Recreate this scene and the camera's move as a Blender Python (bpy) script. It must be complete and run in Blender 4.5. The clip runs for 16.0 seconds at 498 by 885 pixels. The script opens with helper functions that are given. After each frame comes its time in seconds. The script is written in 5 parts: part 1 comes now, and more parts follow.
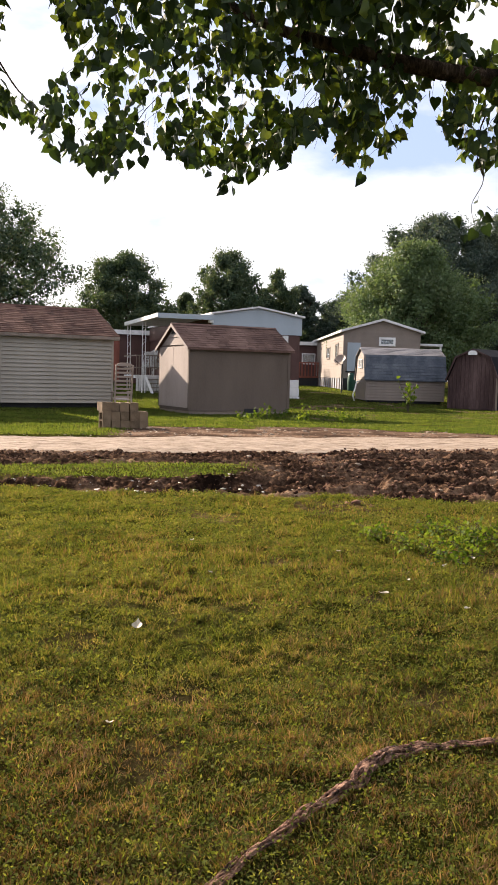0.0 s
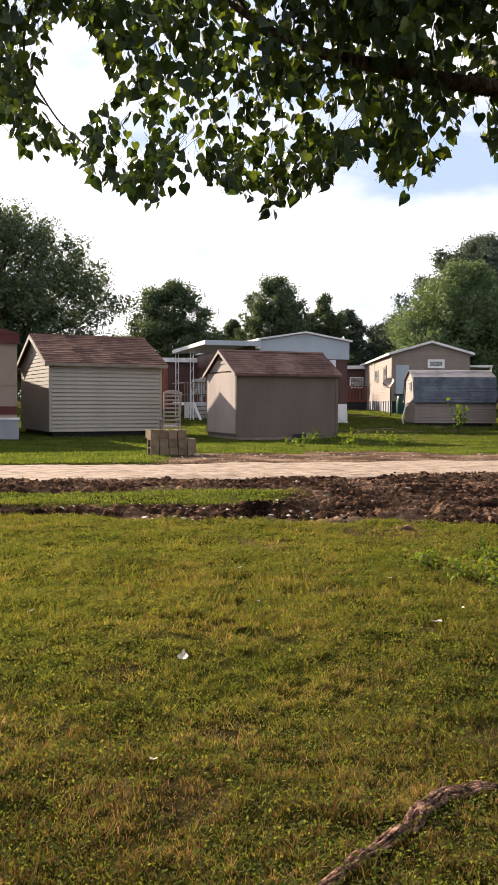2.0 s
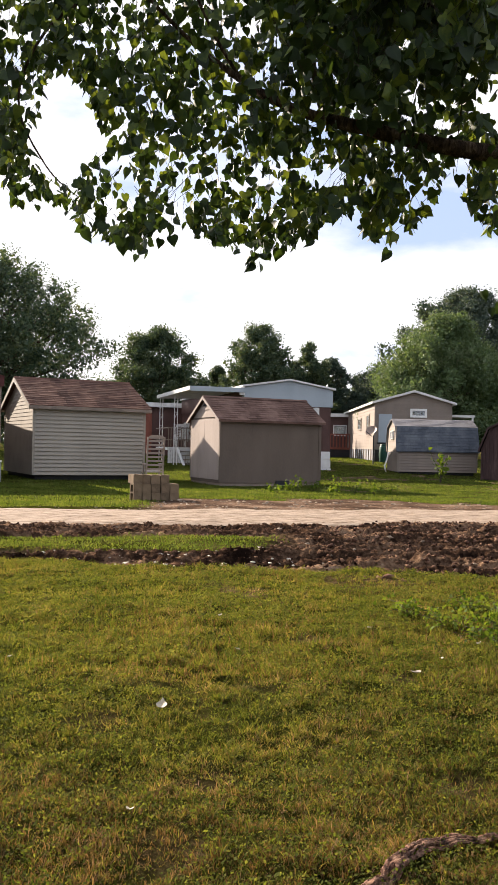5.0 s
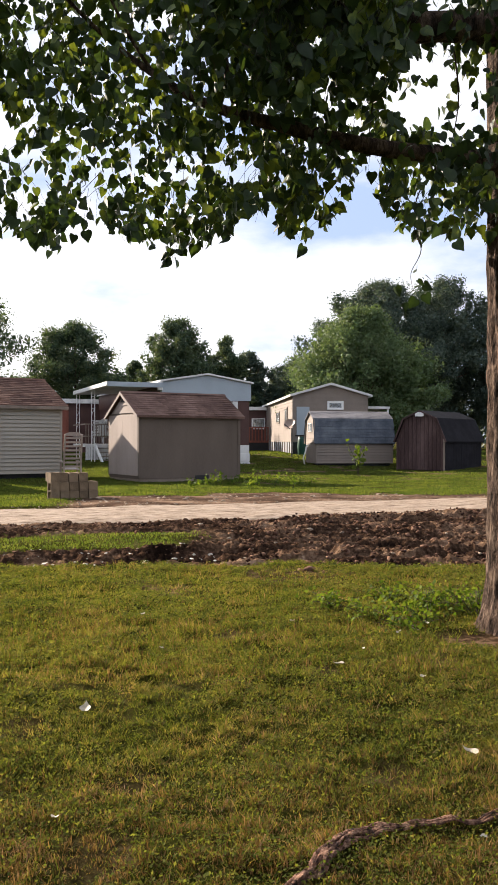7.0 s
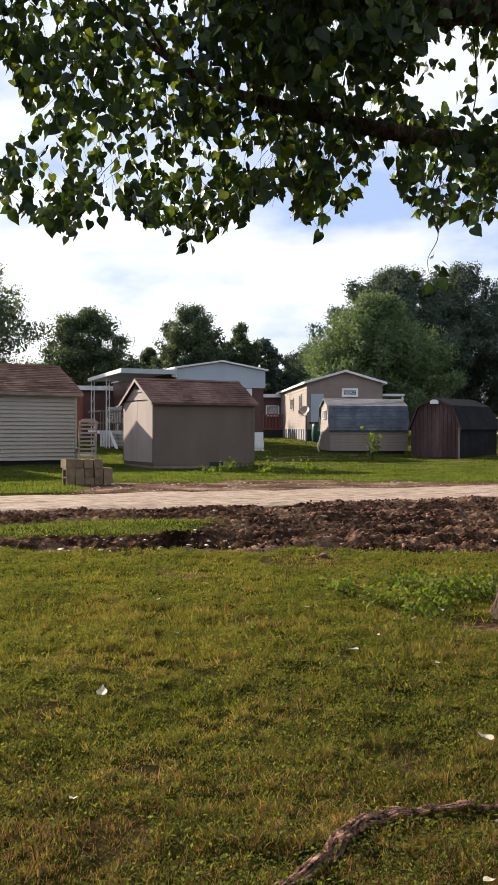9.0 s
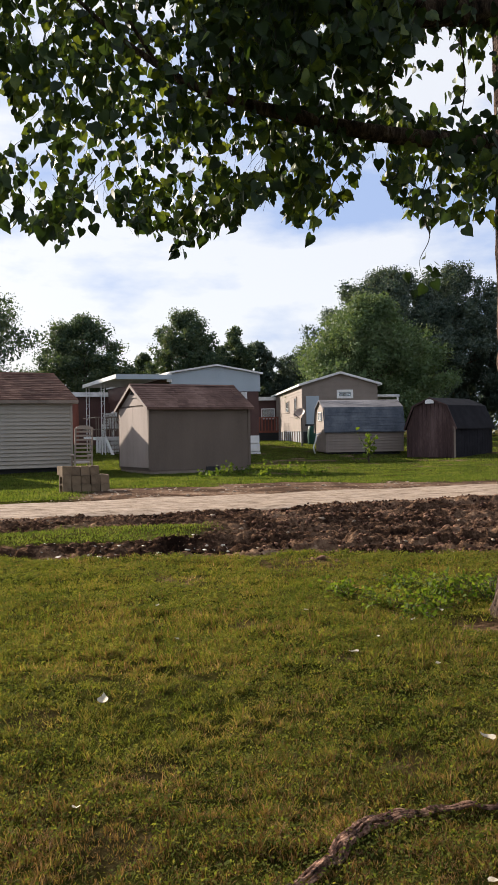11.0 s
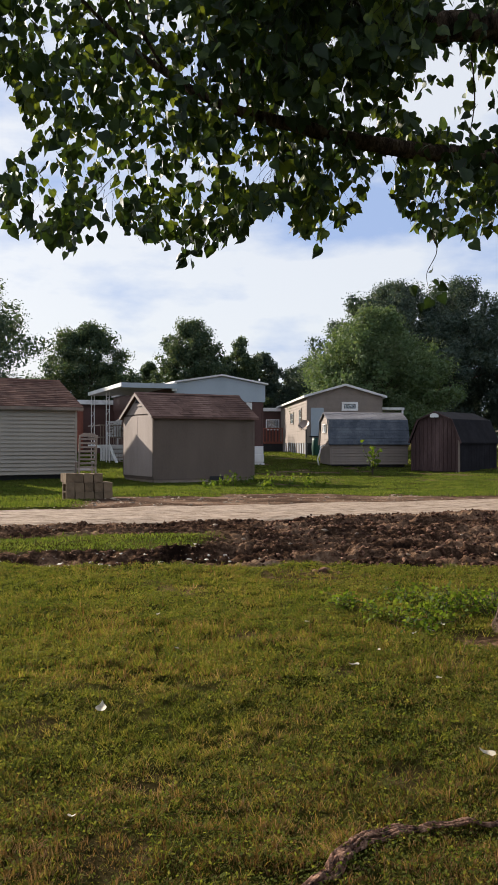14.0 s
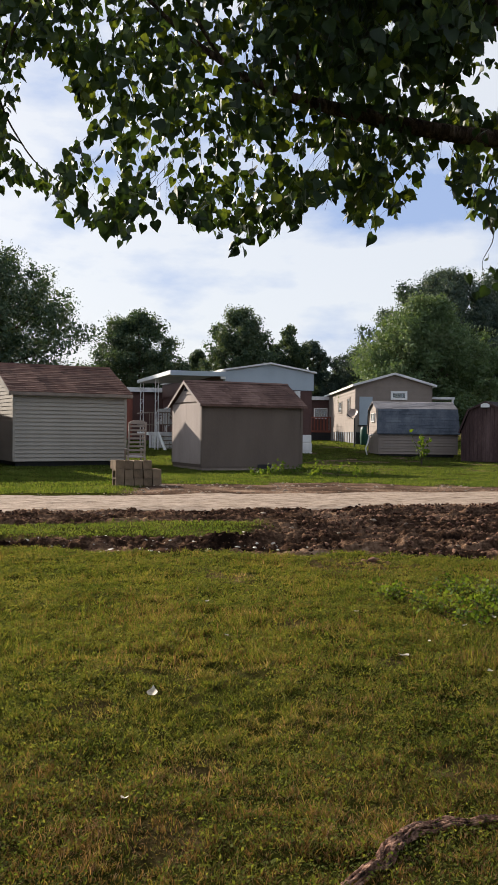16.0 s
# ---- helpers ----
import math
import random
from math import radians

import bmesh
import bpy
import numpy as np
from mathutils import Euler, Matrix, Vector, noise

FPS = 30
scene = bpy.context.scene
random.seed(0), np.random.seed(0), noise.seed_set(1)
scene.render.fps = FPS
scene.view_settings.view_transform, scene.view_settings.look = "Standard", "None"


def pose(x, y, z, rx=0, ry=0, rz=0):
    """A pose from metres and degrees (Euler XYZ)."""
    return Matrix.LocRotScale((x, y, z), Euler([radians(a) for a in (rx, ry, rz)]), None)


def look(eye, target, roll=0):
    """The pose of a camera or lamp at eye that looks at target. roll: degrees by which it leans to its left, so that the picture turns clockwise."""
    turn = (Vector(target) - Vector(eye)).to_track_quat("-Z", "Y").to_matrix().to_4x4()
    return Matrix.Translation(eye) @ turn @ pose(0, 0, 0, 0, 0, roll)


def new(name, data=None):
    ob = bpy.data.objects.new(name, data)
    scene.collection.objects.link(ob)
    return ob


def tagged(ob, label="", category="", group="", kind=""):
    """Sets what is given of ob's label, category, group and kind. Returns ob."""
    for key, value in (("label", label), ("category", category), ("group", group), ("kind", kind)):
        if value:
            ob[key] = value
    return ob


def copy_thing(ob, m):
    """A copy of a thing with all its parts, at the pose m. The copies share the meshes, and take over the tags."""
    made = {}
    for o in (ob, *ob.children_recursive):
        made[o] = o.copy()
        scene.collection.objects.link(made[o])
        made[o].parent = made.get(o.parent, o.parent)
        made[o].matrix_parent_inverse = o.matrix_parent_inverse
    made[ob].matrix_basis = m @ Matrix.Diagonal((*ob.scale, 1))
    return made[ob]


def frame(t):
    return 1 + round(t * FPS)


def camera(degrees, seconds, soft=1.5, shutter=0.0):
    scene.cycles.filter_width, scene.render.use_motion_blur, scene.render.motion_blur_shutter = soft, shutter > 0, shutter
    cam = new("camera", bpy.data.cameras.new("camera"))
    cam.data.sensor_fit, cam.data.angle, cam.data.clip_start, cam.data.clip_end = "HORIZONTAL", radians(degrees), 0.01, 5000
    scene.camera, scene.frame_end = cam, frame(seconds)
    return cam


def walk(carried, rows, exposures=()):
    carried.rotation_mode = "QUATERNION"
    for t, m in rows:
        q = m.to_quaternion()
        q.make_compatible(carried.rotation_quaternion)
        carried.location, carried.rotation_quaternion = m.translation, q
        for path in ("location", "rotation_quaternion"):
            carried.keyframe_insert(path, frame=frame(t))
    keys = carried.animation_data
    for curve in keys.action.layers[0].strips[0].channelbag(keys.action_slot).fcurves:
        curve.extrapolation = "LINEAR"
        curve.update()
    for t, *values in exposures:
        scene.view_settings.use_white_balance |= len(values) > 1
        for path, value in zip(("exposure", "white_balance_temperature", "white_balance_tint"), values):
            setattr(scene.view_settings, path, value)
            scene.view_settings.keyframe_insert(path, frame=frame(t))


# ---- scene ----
cam = camera(32.0, 16.0, soft=1.0)
PATH = [
    (0, pose(-0.012, -0.038, 1.184, 85.62, -1.41, -0.13)),
    (0.5, pose(0.027, 0.003, 1.182, 85.48, -1.02, 2.22)),
    (1, pose(0.019, 0.024, 1.192, 85.57, -0.90, 3.28)),
    (1.5, pose(-0.026, 0.057, 1.190, 86.93, 0.62, 2.37)),
    (2, pose(0.007, 0.042, 1.181, 87.25, -0.29, 3.05)),
    (2.5, pose(0.020, 0.013, 1.185, 87.32, 0.85, 3.87)),
    (3, pose(0.028, -0.011, 1.184, 87.19, 0.91, 5.36)),
    (3.5, pose(0.035, -0.023, 1.185, 86.99, 1.11, 6.13)),
    (4, pose(0.020, -0.009, 1.190, 87.80, 2.62, 5.11)),
    (4.5, pose(-0.000, -0.008, 1.192, 89.17, 1.09, 4.48)),
    (5, pose(0.011, -0.007, 1.194, 90.29, -1.23, 1.96)),
    (5.2, pose(0.015, -0.009, 1.197, 90.63, -1.23, 0.21)),
    (7.3, pose(0.003, 0.002, 1.209, 89.69, -0.08, -3.38)),
    (7.5, pose(-0.000, 0.000, 1.207, 89.50, -0.02, -3.24)),
    (8, pose(-0.004, -0.005, 1.208, 89.21, -0.36, -2.83)),
    (8.5, pose(-0.003, -0.003, 1.205, 89.09, -0.45, -2.52)),
    (11, pose(-0.002, -0.003, 1.210, 89.32, 0.96, -2.72)),
    (11.5, pose(-0.007, 0.000, 1.210, 89.40, 0.65, -2.78)),
    (12, pose(-0.004, -0.004, 1.215, 89.61, 0.30, -2.64)),
    (12.5, pose(-0.006, -0.013, 1.216, 89.82, 0.22, -2.57)),
    (13, pose(-0.009, -0.001, 1.212, 89.91, -0.62, -2.48)),
    (13.5, pose(-0.017, -0.015, 1.214, 90.05, -0.93, -2.14)),
    (14, pose(-0.000, 0.002, 1.207, 90.02, -0.10, -2.44)),
    (14.5, pose(-0.025, -0.005, 1.205, 89.62, -1.07, -1.68)),
    (15, pose(-0.026, 0.016, 1.204, 89.58, -1.56, -0.54)),
    (15.5, pose(-0.023, -0.005, 1.210, 89.42, -0.74, 0.22)),
    (16, pose(-0.021, 0.000, 1.209, 89.23, -0.63, 0.69)),
]
EXPOSURES = [(0, 1.57, 6700, 14), (5, 1.54, 6700, 13), (7.3, 1.45, 6500, 12), (8.7, 1.34, 6400, 11), (11, 1.14, 6350, 11), (12.5, 1.04, 6300, 10), (14.5, 1.0, 6250, 10), (16, 1.0, 6250, 10)]
walk(cam, PATH, EXPOSURES)

# ---- world and sun ----
SUN_AZ, SUN_EL = radians(-44.0), radians(24.5)
world = bpy.data.worlds.new("sky")
scene.world = world
world.use_nodes = True


def nd(tree, kind, **values):
    n = tree.nodes.new(kind)
    for k, v in values.items():
        if k in n.inputs:
            n.inputs[k].default_value = v
    return n


wt = world.node_tree
wt.nodes.clear()
w_out = nd(wt, "ShaderNodeOutputWorld")
w_bg = nd(wt, "ShaderNodeBackground", Strength=0.05)
w_sky = nd(wt, "ShaderNodeTexSky")
w_sky.sky_type, w_sky.sun_disc = "NISHITA", False
w_sky.sun_elevation, w_sky.sun_rotation = SUN_EL, SUN_AZ
w_sky.air_density, w_sky.dust_density = 1.0, 1.5
w_co = nd(wt, "ShaderNodeTexCoord")
w_map = nd(wt, "ShaderNodeMapping")
w_map.inputs["Scale"].default_value = (1.0, 1.0, 2.6)
w_map.inputs["Location"].default_value = (0.3, 0.1, 0.25)
w_noise = nd(wt, "ShaderNodeTexNoise", Scale=4.2, Detail=9.0, Roughness=0.55)
w_ramp = nd(wt, "ShaderNodeValToRGB")
w_ramp.color_ramp.elements[0].position, w_ramp.color_ramp.elements[1].position = 0.38, 0.57
w_ramp.color_ramp.elements[0].color = (0.45, 0.58, 0.88, 1)
w_ramp.color_ramp.elements[1].color = (0.97, 0.98, 1.0, 1)
w_gain = nd(wt, "ShaderNodeMixRGB", Fac=1.0)
w_gain.blend_type = "MULTIPLY"
w_gain.inputs["Color2"].default_value = (9.4, 9.4, 9.5, 1)
w_mix = nd(wt, "ShaderNodeMixRGB", Fac=0.82)
wt.links.new(w_co.outputs["Generated"], w_map.inputs["Vector"])
wt.links.new(w_map.outputs[0], w_noise.inputs["Vector"])
wt.links.new(w_noise.outputs[0], w_ramp.inputs["Fac"])
wt.links.new(w_ramp.outputs["Color"], w_gain.inputs["Color1"])
wt.links.new(w_gain.outputs[0], w_mix.inputs["Color2"])
wt.links.new(w_sky.outputs[0], w_mix.inputs["Color1"])
wt.links.new(w_mix.outputs[0], w_bg.inputs["Color"])
wt.links.new(w_bg.outputs[0], w_out.inputs["Surface"])

sun = new("sun", bpy.data.lights.new("sun", "SUN"))
sun.data.energy, sun.data.angle, sun.data.color = 5.0, radians(0.6), (1.0, 0.88, 0.745)
sun_from = Vector((math.sin(SUN_AZ) * math.cos(SUN_EL), math.cos(SUN_AZ) * math.cos(SUN_EL), math.sin(SUN_EL)))
sun.matrix_world = look(sun_from * 100, (0, 0, 0))


# ---- materials ----
def material(name, stops, scale=4.0, fine=60.0, rough=0.75, bump=0.2, stretch=(1, 1, 1), per_object=0.0, per_island=0.0,
             translucent=0.0, metallic=0.0, detail=6.0, bump_dist=0.01, specular=0.3, space="Object"):
    """Two scales of noise over a colour ramp, with fine relief."""
    m = bpy.data.materials.new(name)
    m.use_nodes = True
    t = m.node_tree
    t.nodes.clear()
    out = nd(t, "ShaderNodeOutputMaterial")
    p = nd(t, "ShaderNodeBsdfPrincipled", Roughness=rough, Metallic=metallic)
    p.inputs["Specular IOR Level"].default_value = specular
    co = nd(t, "ShaderNodeTexCoord")
    if space == "World":
        co = nd(t, "ShaderNodeNewGeometry")
    mp = nd(t, "ShaderNodeMapping")
    mp.inputs["Scale"].default_value = stretch
    t.links.new(co.outputs["Position" if space == "World" else "Object"], mp.inputs["Vector"])
    big = nd(t, "ShaderNodeTexNoise", Scale=scale, Detail=detail, Roughness=0.6)
    small = nd(t, "ShaderNodeTexNoise", Scale=fine, Detail=4.0, Roughness=0.65)
    for n in (big, small):
        t.links.new(mp.outputs[0], n.inputs["Vector"])
    add = nd(t, "ShaderNodeMath")
    add.operation = "MULTIPLY_ADD"
    add.inputs[1].default_value = 0.45
    t.links.new(small.outputs[0], add.inputs[0])
    t.links.new(big.outputs[0], add.inputs[2])
    sub = nd(t, "ShaderNodeMath")
    sub.operation = "SUBTRACT"
    sub.inputs[1].default_value = 0.225
    t.links.new(add.outputs[0], sub.inputs[0])
    value = sub.outputs[0]
    for amount, node, socket in ((per_object, "ShaderNodeObjectInfo", "Random"), (per_island, "ShaderNodeNewGeometry", "Random Per Island")):
        if amount:
            info = nd(t, node)
            k = nd(t, "ShaderNodeMath")
            k.operation = "MULTIPLY_ADD"
            k.inputs[1].default_value = amount
            t.links.new(info.outputs[socket], k.inputs[0])
            t.links.new(value, k.inputs[2])
            k2 = nd(t, "ShaderNodeMath")
            k2.operation = "SUBTRACT"
            k2.inputs[1].default_value = amount / 2
            t.links.new(k.outputs[0], k2.inputs[0])
            value = k2.outputs[0]
    ramp = nd(t, "ShaderNodeValToRGB")
    els = ramp.color_ramp.elements
    while len(els) < len(stops):
        els.new(0.5)
    for e, (pos, col) in zip(els, stops):
        e.position, e.color = pos, (*col, 1)
    t.links.new(value, ramp.inputs["Fac"])
    t.links.new(ramp.outputs["Color"], p.inputs["Base Color"])
    if bump:
        b = nd(t, "ShaderNodeBump", Strength=bump, Distance=bump_dist)
        t.links.new(add.outputs[0], b.inputs["Height"])
        t.links.new(b.outputs[0], p.inputs["Normal"])
    if translucent:
        tr = nd(t, "ShaderNodeBsdfTranslucent")
        gain = nd(t, "ShaderNodeMixRGB")
        gain.blend_type = "MULTIPLY"
        gain.inputs["Fac"].default_value = 1.0
        gain.inputs["Color2"].default_value = (1.5, 1.35, 0.6, 1)
        t.links.new(ramp.outputs["Color"], gain.inputs["Color1"])
        t.links.new(gain.outputs[0], tr.inputs["Color"])
        mix = nd(t, "ShaderNodeMixShader", Fac=translucent)
        t.links.new(p.outputs[0], mix.inputs[1])
        t.links.new(tr.outputs[0], mix.inputs[2])
        t.links.new(mix.outputs[0], out.inputs["Surface"])
    else:
        t.links.new(p.outputs[0], out.inputs["Surface"])
    return m


def tone(c, lo=0.82, hi=1.12):
    """Three ramp stops round one colour."""
    return [(0.3, tuple(v * lo for v in c)), (0.5, c), (0.7, tuple(min(1, v * hi) for v in c))]


M = {}
M["grass"] = material("grass_blades", [(0.14, (0.023, 0.036, 0.009)), (0.36, (0.067, 0.089, 0.018)), (0.62, (0.125, 0.131, 0.031)), (0.88, (0.209, 0.159, 0.068)), (1.0, (0.328, 0.210, 0.199))],
                      scale=2.2, fine=16.0, rough=0.75, bump=0, per_island=0.6, translucent=0.58, space="World", specular=0.06)
M["grass_dry"] = material("dry_grass_blades", [(0.2, (0.048, 0.030, 0.012)), (0.45, (0.122, 0.078, 0.032)), (0.65, (0.195, 0.121, 0.064)), (0.85, (0.311, 0.206, 0.142))],
                          scale=2.2, fine=16.0, rough=0.8, bump=0, per_island=0.45, translucent=0.35, space="World", specular=0.06)
M["grass_far"] = material("lawn_blades", [(0.2, (0.033, 0.059, 0.012)), (0.5, (0.074, 0.107, 0.022)), (0.8, (0.141, 0.158, 0.051))],
                          scale=1.1, fine=7.0, rough=0.75, bump=0, per_island=0.35, translucent=0.5, space="World", specular=0.06)
M["weed"] = material("weed_leaves", [(0.25, (0.037, 0.073, 0.009)), (0.55, (0.088, 0.133, 0.019)), (0.8, (0.150, 0.187, 0.039))],
                     scale=2.0, fine=30, rough=0.7, bump=0, per_island=0.35, translucent=0.45, space="World", specular=0.08)
M["clover"] = material("clover_leaves", [(0.25, (0.046, 0.067, 0.015)), (0.55, (0.104, 0.123, 0.027)), (0.8, (0.166, 0.163, 0.053))],
                       scale=2.0, fine=30, rough=0.8, bump=0, per_island=0.4, translucent=0.55, space="World", specular=0.03)
M["leaf"] = material("broad_leaf", [(0.2, (0.012, 0.025, 0.011)), (0.5, (0.023, 0.045, 0.014)), (0.72, (0.044, 0.079, 0.018)), (0.9, (0.131, 0.173, 0.027))],
                     scale=2.5, fine=20, rough=0.5, bump=0.05, per_island=0.5, per_object=0.4, translucent=0.26, space="World", specular=0.35)
M["tree_a"] = material("tree_foliage", [(0.25, (0.028, 0.053, 0.033)), (0.5, (0.054, 0.088, 0.048)), (0.75, (0.101, 0.129, 0.067))],
                       scale=0.6, fine=4, rough=0.6, bump=0, per_island=0.4, translucent=0.3, space="World")
M["tree_b"] = material("light_tree_foliage", [(0.25, (0.054, 0.091, 0.039)), (0.5, (0.087, 0.139, 0.058)), (0.75, (0.139, 0.182, 0.093))],
                       scale=0.6, fine=4, rough=0.6, bump=0, per_island=0.4, translucent=0.3, space="World")
M["tree_c"] = material("dark_tree_foliage", [(0.25, (0.031, 0.054, 0.044)), (0.5, (0.056, 0.085, 0.066)), (0.75, (0.097, 0.123, 0.093))],
                       scale=0.6, fine=4, rough=0.6, bump=0, per_island=0.4, translucent=0.25, space="World")
M["bark"] = material("bark", [(0.34, (0.014, 0.010, 0.007)), (0.5, (0.066, 0.043, 0.031)), (0.68, (0.180, 0.126, 0.090))], scale=16, fine=70, rough=0.95,
                     bump=1.0, bump_dist=0.04, stretch=(1.2, 1.2, 0.4), specular=0.1)
M["twig"] = material("twig", tone((0.05, 0.035, 0.025)), scale=10, fine=60, rough=0.85)
M["root"] = material("root_bark", [(0.36, (0.023, 0.010, 0.006)), (0.50, (0.168, 0.081, 0.050)), (0.68, (0.463, 0.270, 0.173))], scale=34, fine=120, rough=0.95,
                     bump=1.0, bump_dist=0.03)
M["clod"] = material("soil_clod", [(0.3, (0.029, 0.014, 0.010)), (0.5, (0.099, 0.050, 0.031)), (0.75, (0.240, 0.137, 0.087))], scale=3.0, fine=40, rough=0.95,
                     bump=0.6, per_island=0.4, space="World", specular=0.1)
M["stone"] = material("pale_stone", tone((0.270, 0.209, 0.150), 0.6, 1.3), scale=6, fine=60, rough=0.9, per_island=0.4)
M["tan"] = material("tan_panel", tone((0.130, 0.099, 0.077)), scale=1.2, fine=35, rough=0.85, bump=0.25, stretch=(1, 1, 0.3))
# Paler than tan partly by itself, partly by sunlight put into the colour.
M["pale_tan_sunlit"] = material("pale_tan_panel_sunlit", tone((0.34, 0.28, 0.24)), scale=1.2, fine=35, rough=0.85, bump=0.25, stretch=(1, 1, 0.3))
M["beige"] = material("beige_siding", tone((0.33, 0.295, 0.24), 0.86, 1.08), scale=1.5, fine=30, rough=0.55, bump=0.05, per_object=0.08)
M["taupe"] = material("taupe_siding", tone((0.225, 0.182, 0.148), 0.86, 1.1), scale=1.5, fine=30, rough=0.6, bump=0.05, per_object=0.08)
M["trailer"] = material("cream_panel", tone((0.269, 0.198, 0.154), 0.9, 1.08), scale=0.9, fine=25, rough=0.5, bump=0.05)
M["maroon"] = material("maroon_metal", tone((0.091, 0.018, 0.016), 0.8, 1.2), scale=1.5, fine=30, rough=0.45, bump=0.05)
M["roof_red"] = material("red_brown_shingle", [(0.3, (0.056, 0.030, 0.023)), (0.5, (0.099, 0.053, 0.040)), (0.7, (0.154, 0.086, 0.063))], scale=1.6, fine=45, rough=0.95, bump=0.5, per_island=0.25, specular=0.1)
M["roof_brown"] = material("brown_shingle", [(0.3, (0.075, 0.045, 0.036)), (0.5, (0.125, 0.075, 0.06)), (0.7, (0.19, 0.12, 0.095))], scale=1.6, fine=45, rough=0.95, bump=0.5, per_island=0.25, specular=0.1)
M["roof_slate"] = material("slate_shingle", [(0.3, (0.050, 0.059, 0.072)), (0.5, (0.086, 0.097, 0.115)), (0.7, (0.135, 0.149, 0.166))], scale=1.6, fine=45, rough=0.95, bump=0.5, per_island=0.12, specular=0.1)
# Lighter slate for upper gambrel slopes; the light on them is in the colour.
M["roof_slate_lit"] = material("slate_shingle_lit", tone((0.19, 0.18, 0.18), 0.75, 1.2), scale=1.6, fine=45, rough=0.95, bump=0.5, per_island=0.2, specular=0.1)
M["brownwood"] = material("dark_brown_panel", [(0.28, (0.029, 0.016, 0.014)), (0.5, (0.061, 0.035, 0.032)), (0.75, (0.131, 0.084, 0.076))], scale=1.3, fine=30, rough=0.9, bump=0.3, stretch=(1, 1, 0.18))
M["blackroof"] = material("black_roofing", tone((0.014, 0.013, 0.015), 0.7, 1.5), scale=1.5, fine=50, rough=0.95, bump=0.3, specular=0.1)
M["white"] = material("white_paint", tone((0.78, 0.77, 0.74), 0.86, 1.05), scale=1.5, fine=30, rough=0.5, bump=0.05)
M["white_old"] = material("weathered_white", tone((0.66, 0.65, 0.62), 0.72, 1.1), scale=2.0, fine=25, rough=0.6, bump=0.1)
# Real pale blue panels, and the shade on the carport's front fascia.
M["bluewhite"] = material("pale_blue_metal", tone((0.34, 0.39, 0.425), 0.9, 1.06), scale=0.8, fine=20, rough=0.4, bump=0.04)
M["greyblue"] = material("pale_skirting", tone((0.251, 0.255, 0.273), 0.88, 1.08), scale=1.0, fine=25, rough=0.55, bump=0.06)
M["darkbrown"] = material("brown_metal_siding", tone((0.085, 0.042, 0.034), 0.8, 1.15), scale=1.0, fine=25, rough=0.55, bump=0.05)
M["grey"] = material("grey_block", tone((0.30, 0.27, 0.24), 0.75, 1.2), scale=5, fine=60, rough=0.95, bump=0.5, per_object=0.25)
M["block"] = material("concrete_block", tone((0.181, 0.131, 0.084), 0.62, 1.25), scale=6, fine=70, rough=0.95, bump=0.6, per_object=0.3, specular=0.1)
M["wood"] = material("grey_wood", tone((0.24, 0.19, 0.15), 0.7, 1.25), scale=2, fine=35, rough=0.9, bump=0.3, stretch=(1, 1, 0.2), per_object=0.25)
M["redwood"] = material("red_deck_wood", tone((0.22, 0.075, 0.05), 0.7, 1.25), scale=2, fine=35, rough=0.85, bump=0.2, stretch=(1, 1, 0.2), per_object=0.2)
M["plastic"] = material("beige_plastic", tone((0.306, 0.232, 0.183), 0.9, 1.06), scale=3, fine=30, rough=0.5, bump=0.03)
M["green_plastic"] = material("green_plastic", tone((0.012, 0.06, 0.04), 0.85, 1.15), scale=3, fine=30, rough=0.5, bump=0.03)
M["black"] = material("black_iron", tone((0.02, 0.02, 0.02), 0.8, 1.3), scale=3, fine=30, rough=0.6, bump=0.05)
M["curtain"] = material("pale_curtain", tone((0.276, 0.252, 0.216), 0.75, 1.15), scale=5, fine=20, rough=0.9, bump=0.2, stretch=(3, 3, 0.1))
M["road"] = material("pale_gravel", [(0.30, (0.094, 0.059, 0.040)), (0.44, (0.230, 0.171, 0.120)), (0.56, (0.302, 0.233, 0.172)), (0.70, (0.390, 0.306, 0.236))], scale=5.0, fine=34, rough=0.95, bump=0.9,
                     bump_dist=0.03, stretch=(0.7, 1.5, 1), specular=0.1)


def glass_material():
    m = bpy.data.materials.new("window_glass")
    m.use_nodes = True
    p = m.node_tree.nodes["Principled BSDF"]
    p.inputs["Base Color"].default_value = (0.9, 0.95, 0.95, 1)
    p.inputs["Roughness"].default_value = 0.03
    p.inputs["Transmission Weight"].default_value = 0.85
    p.inputs["IOR"].default_value = 1.45
    return m


M["glass"] = glass_material()


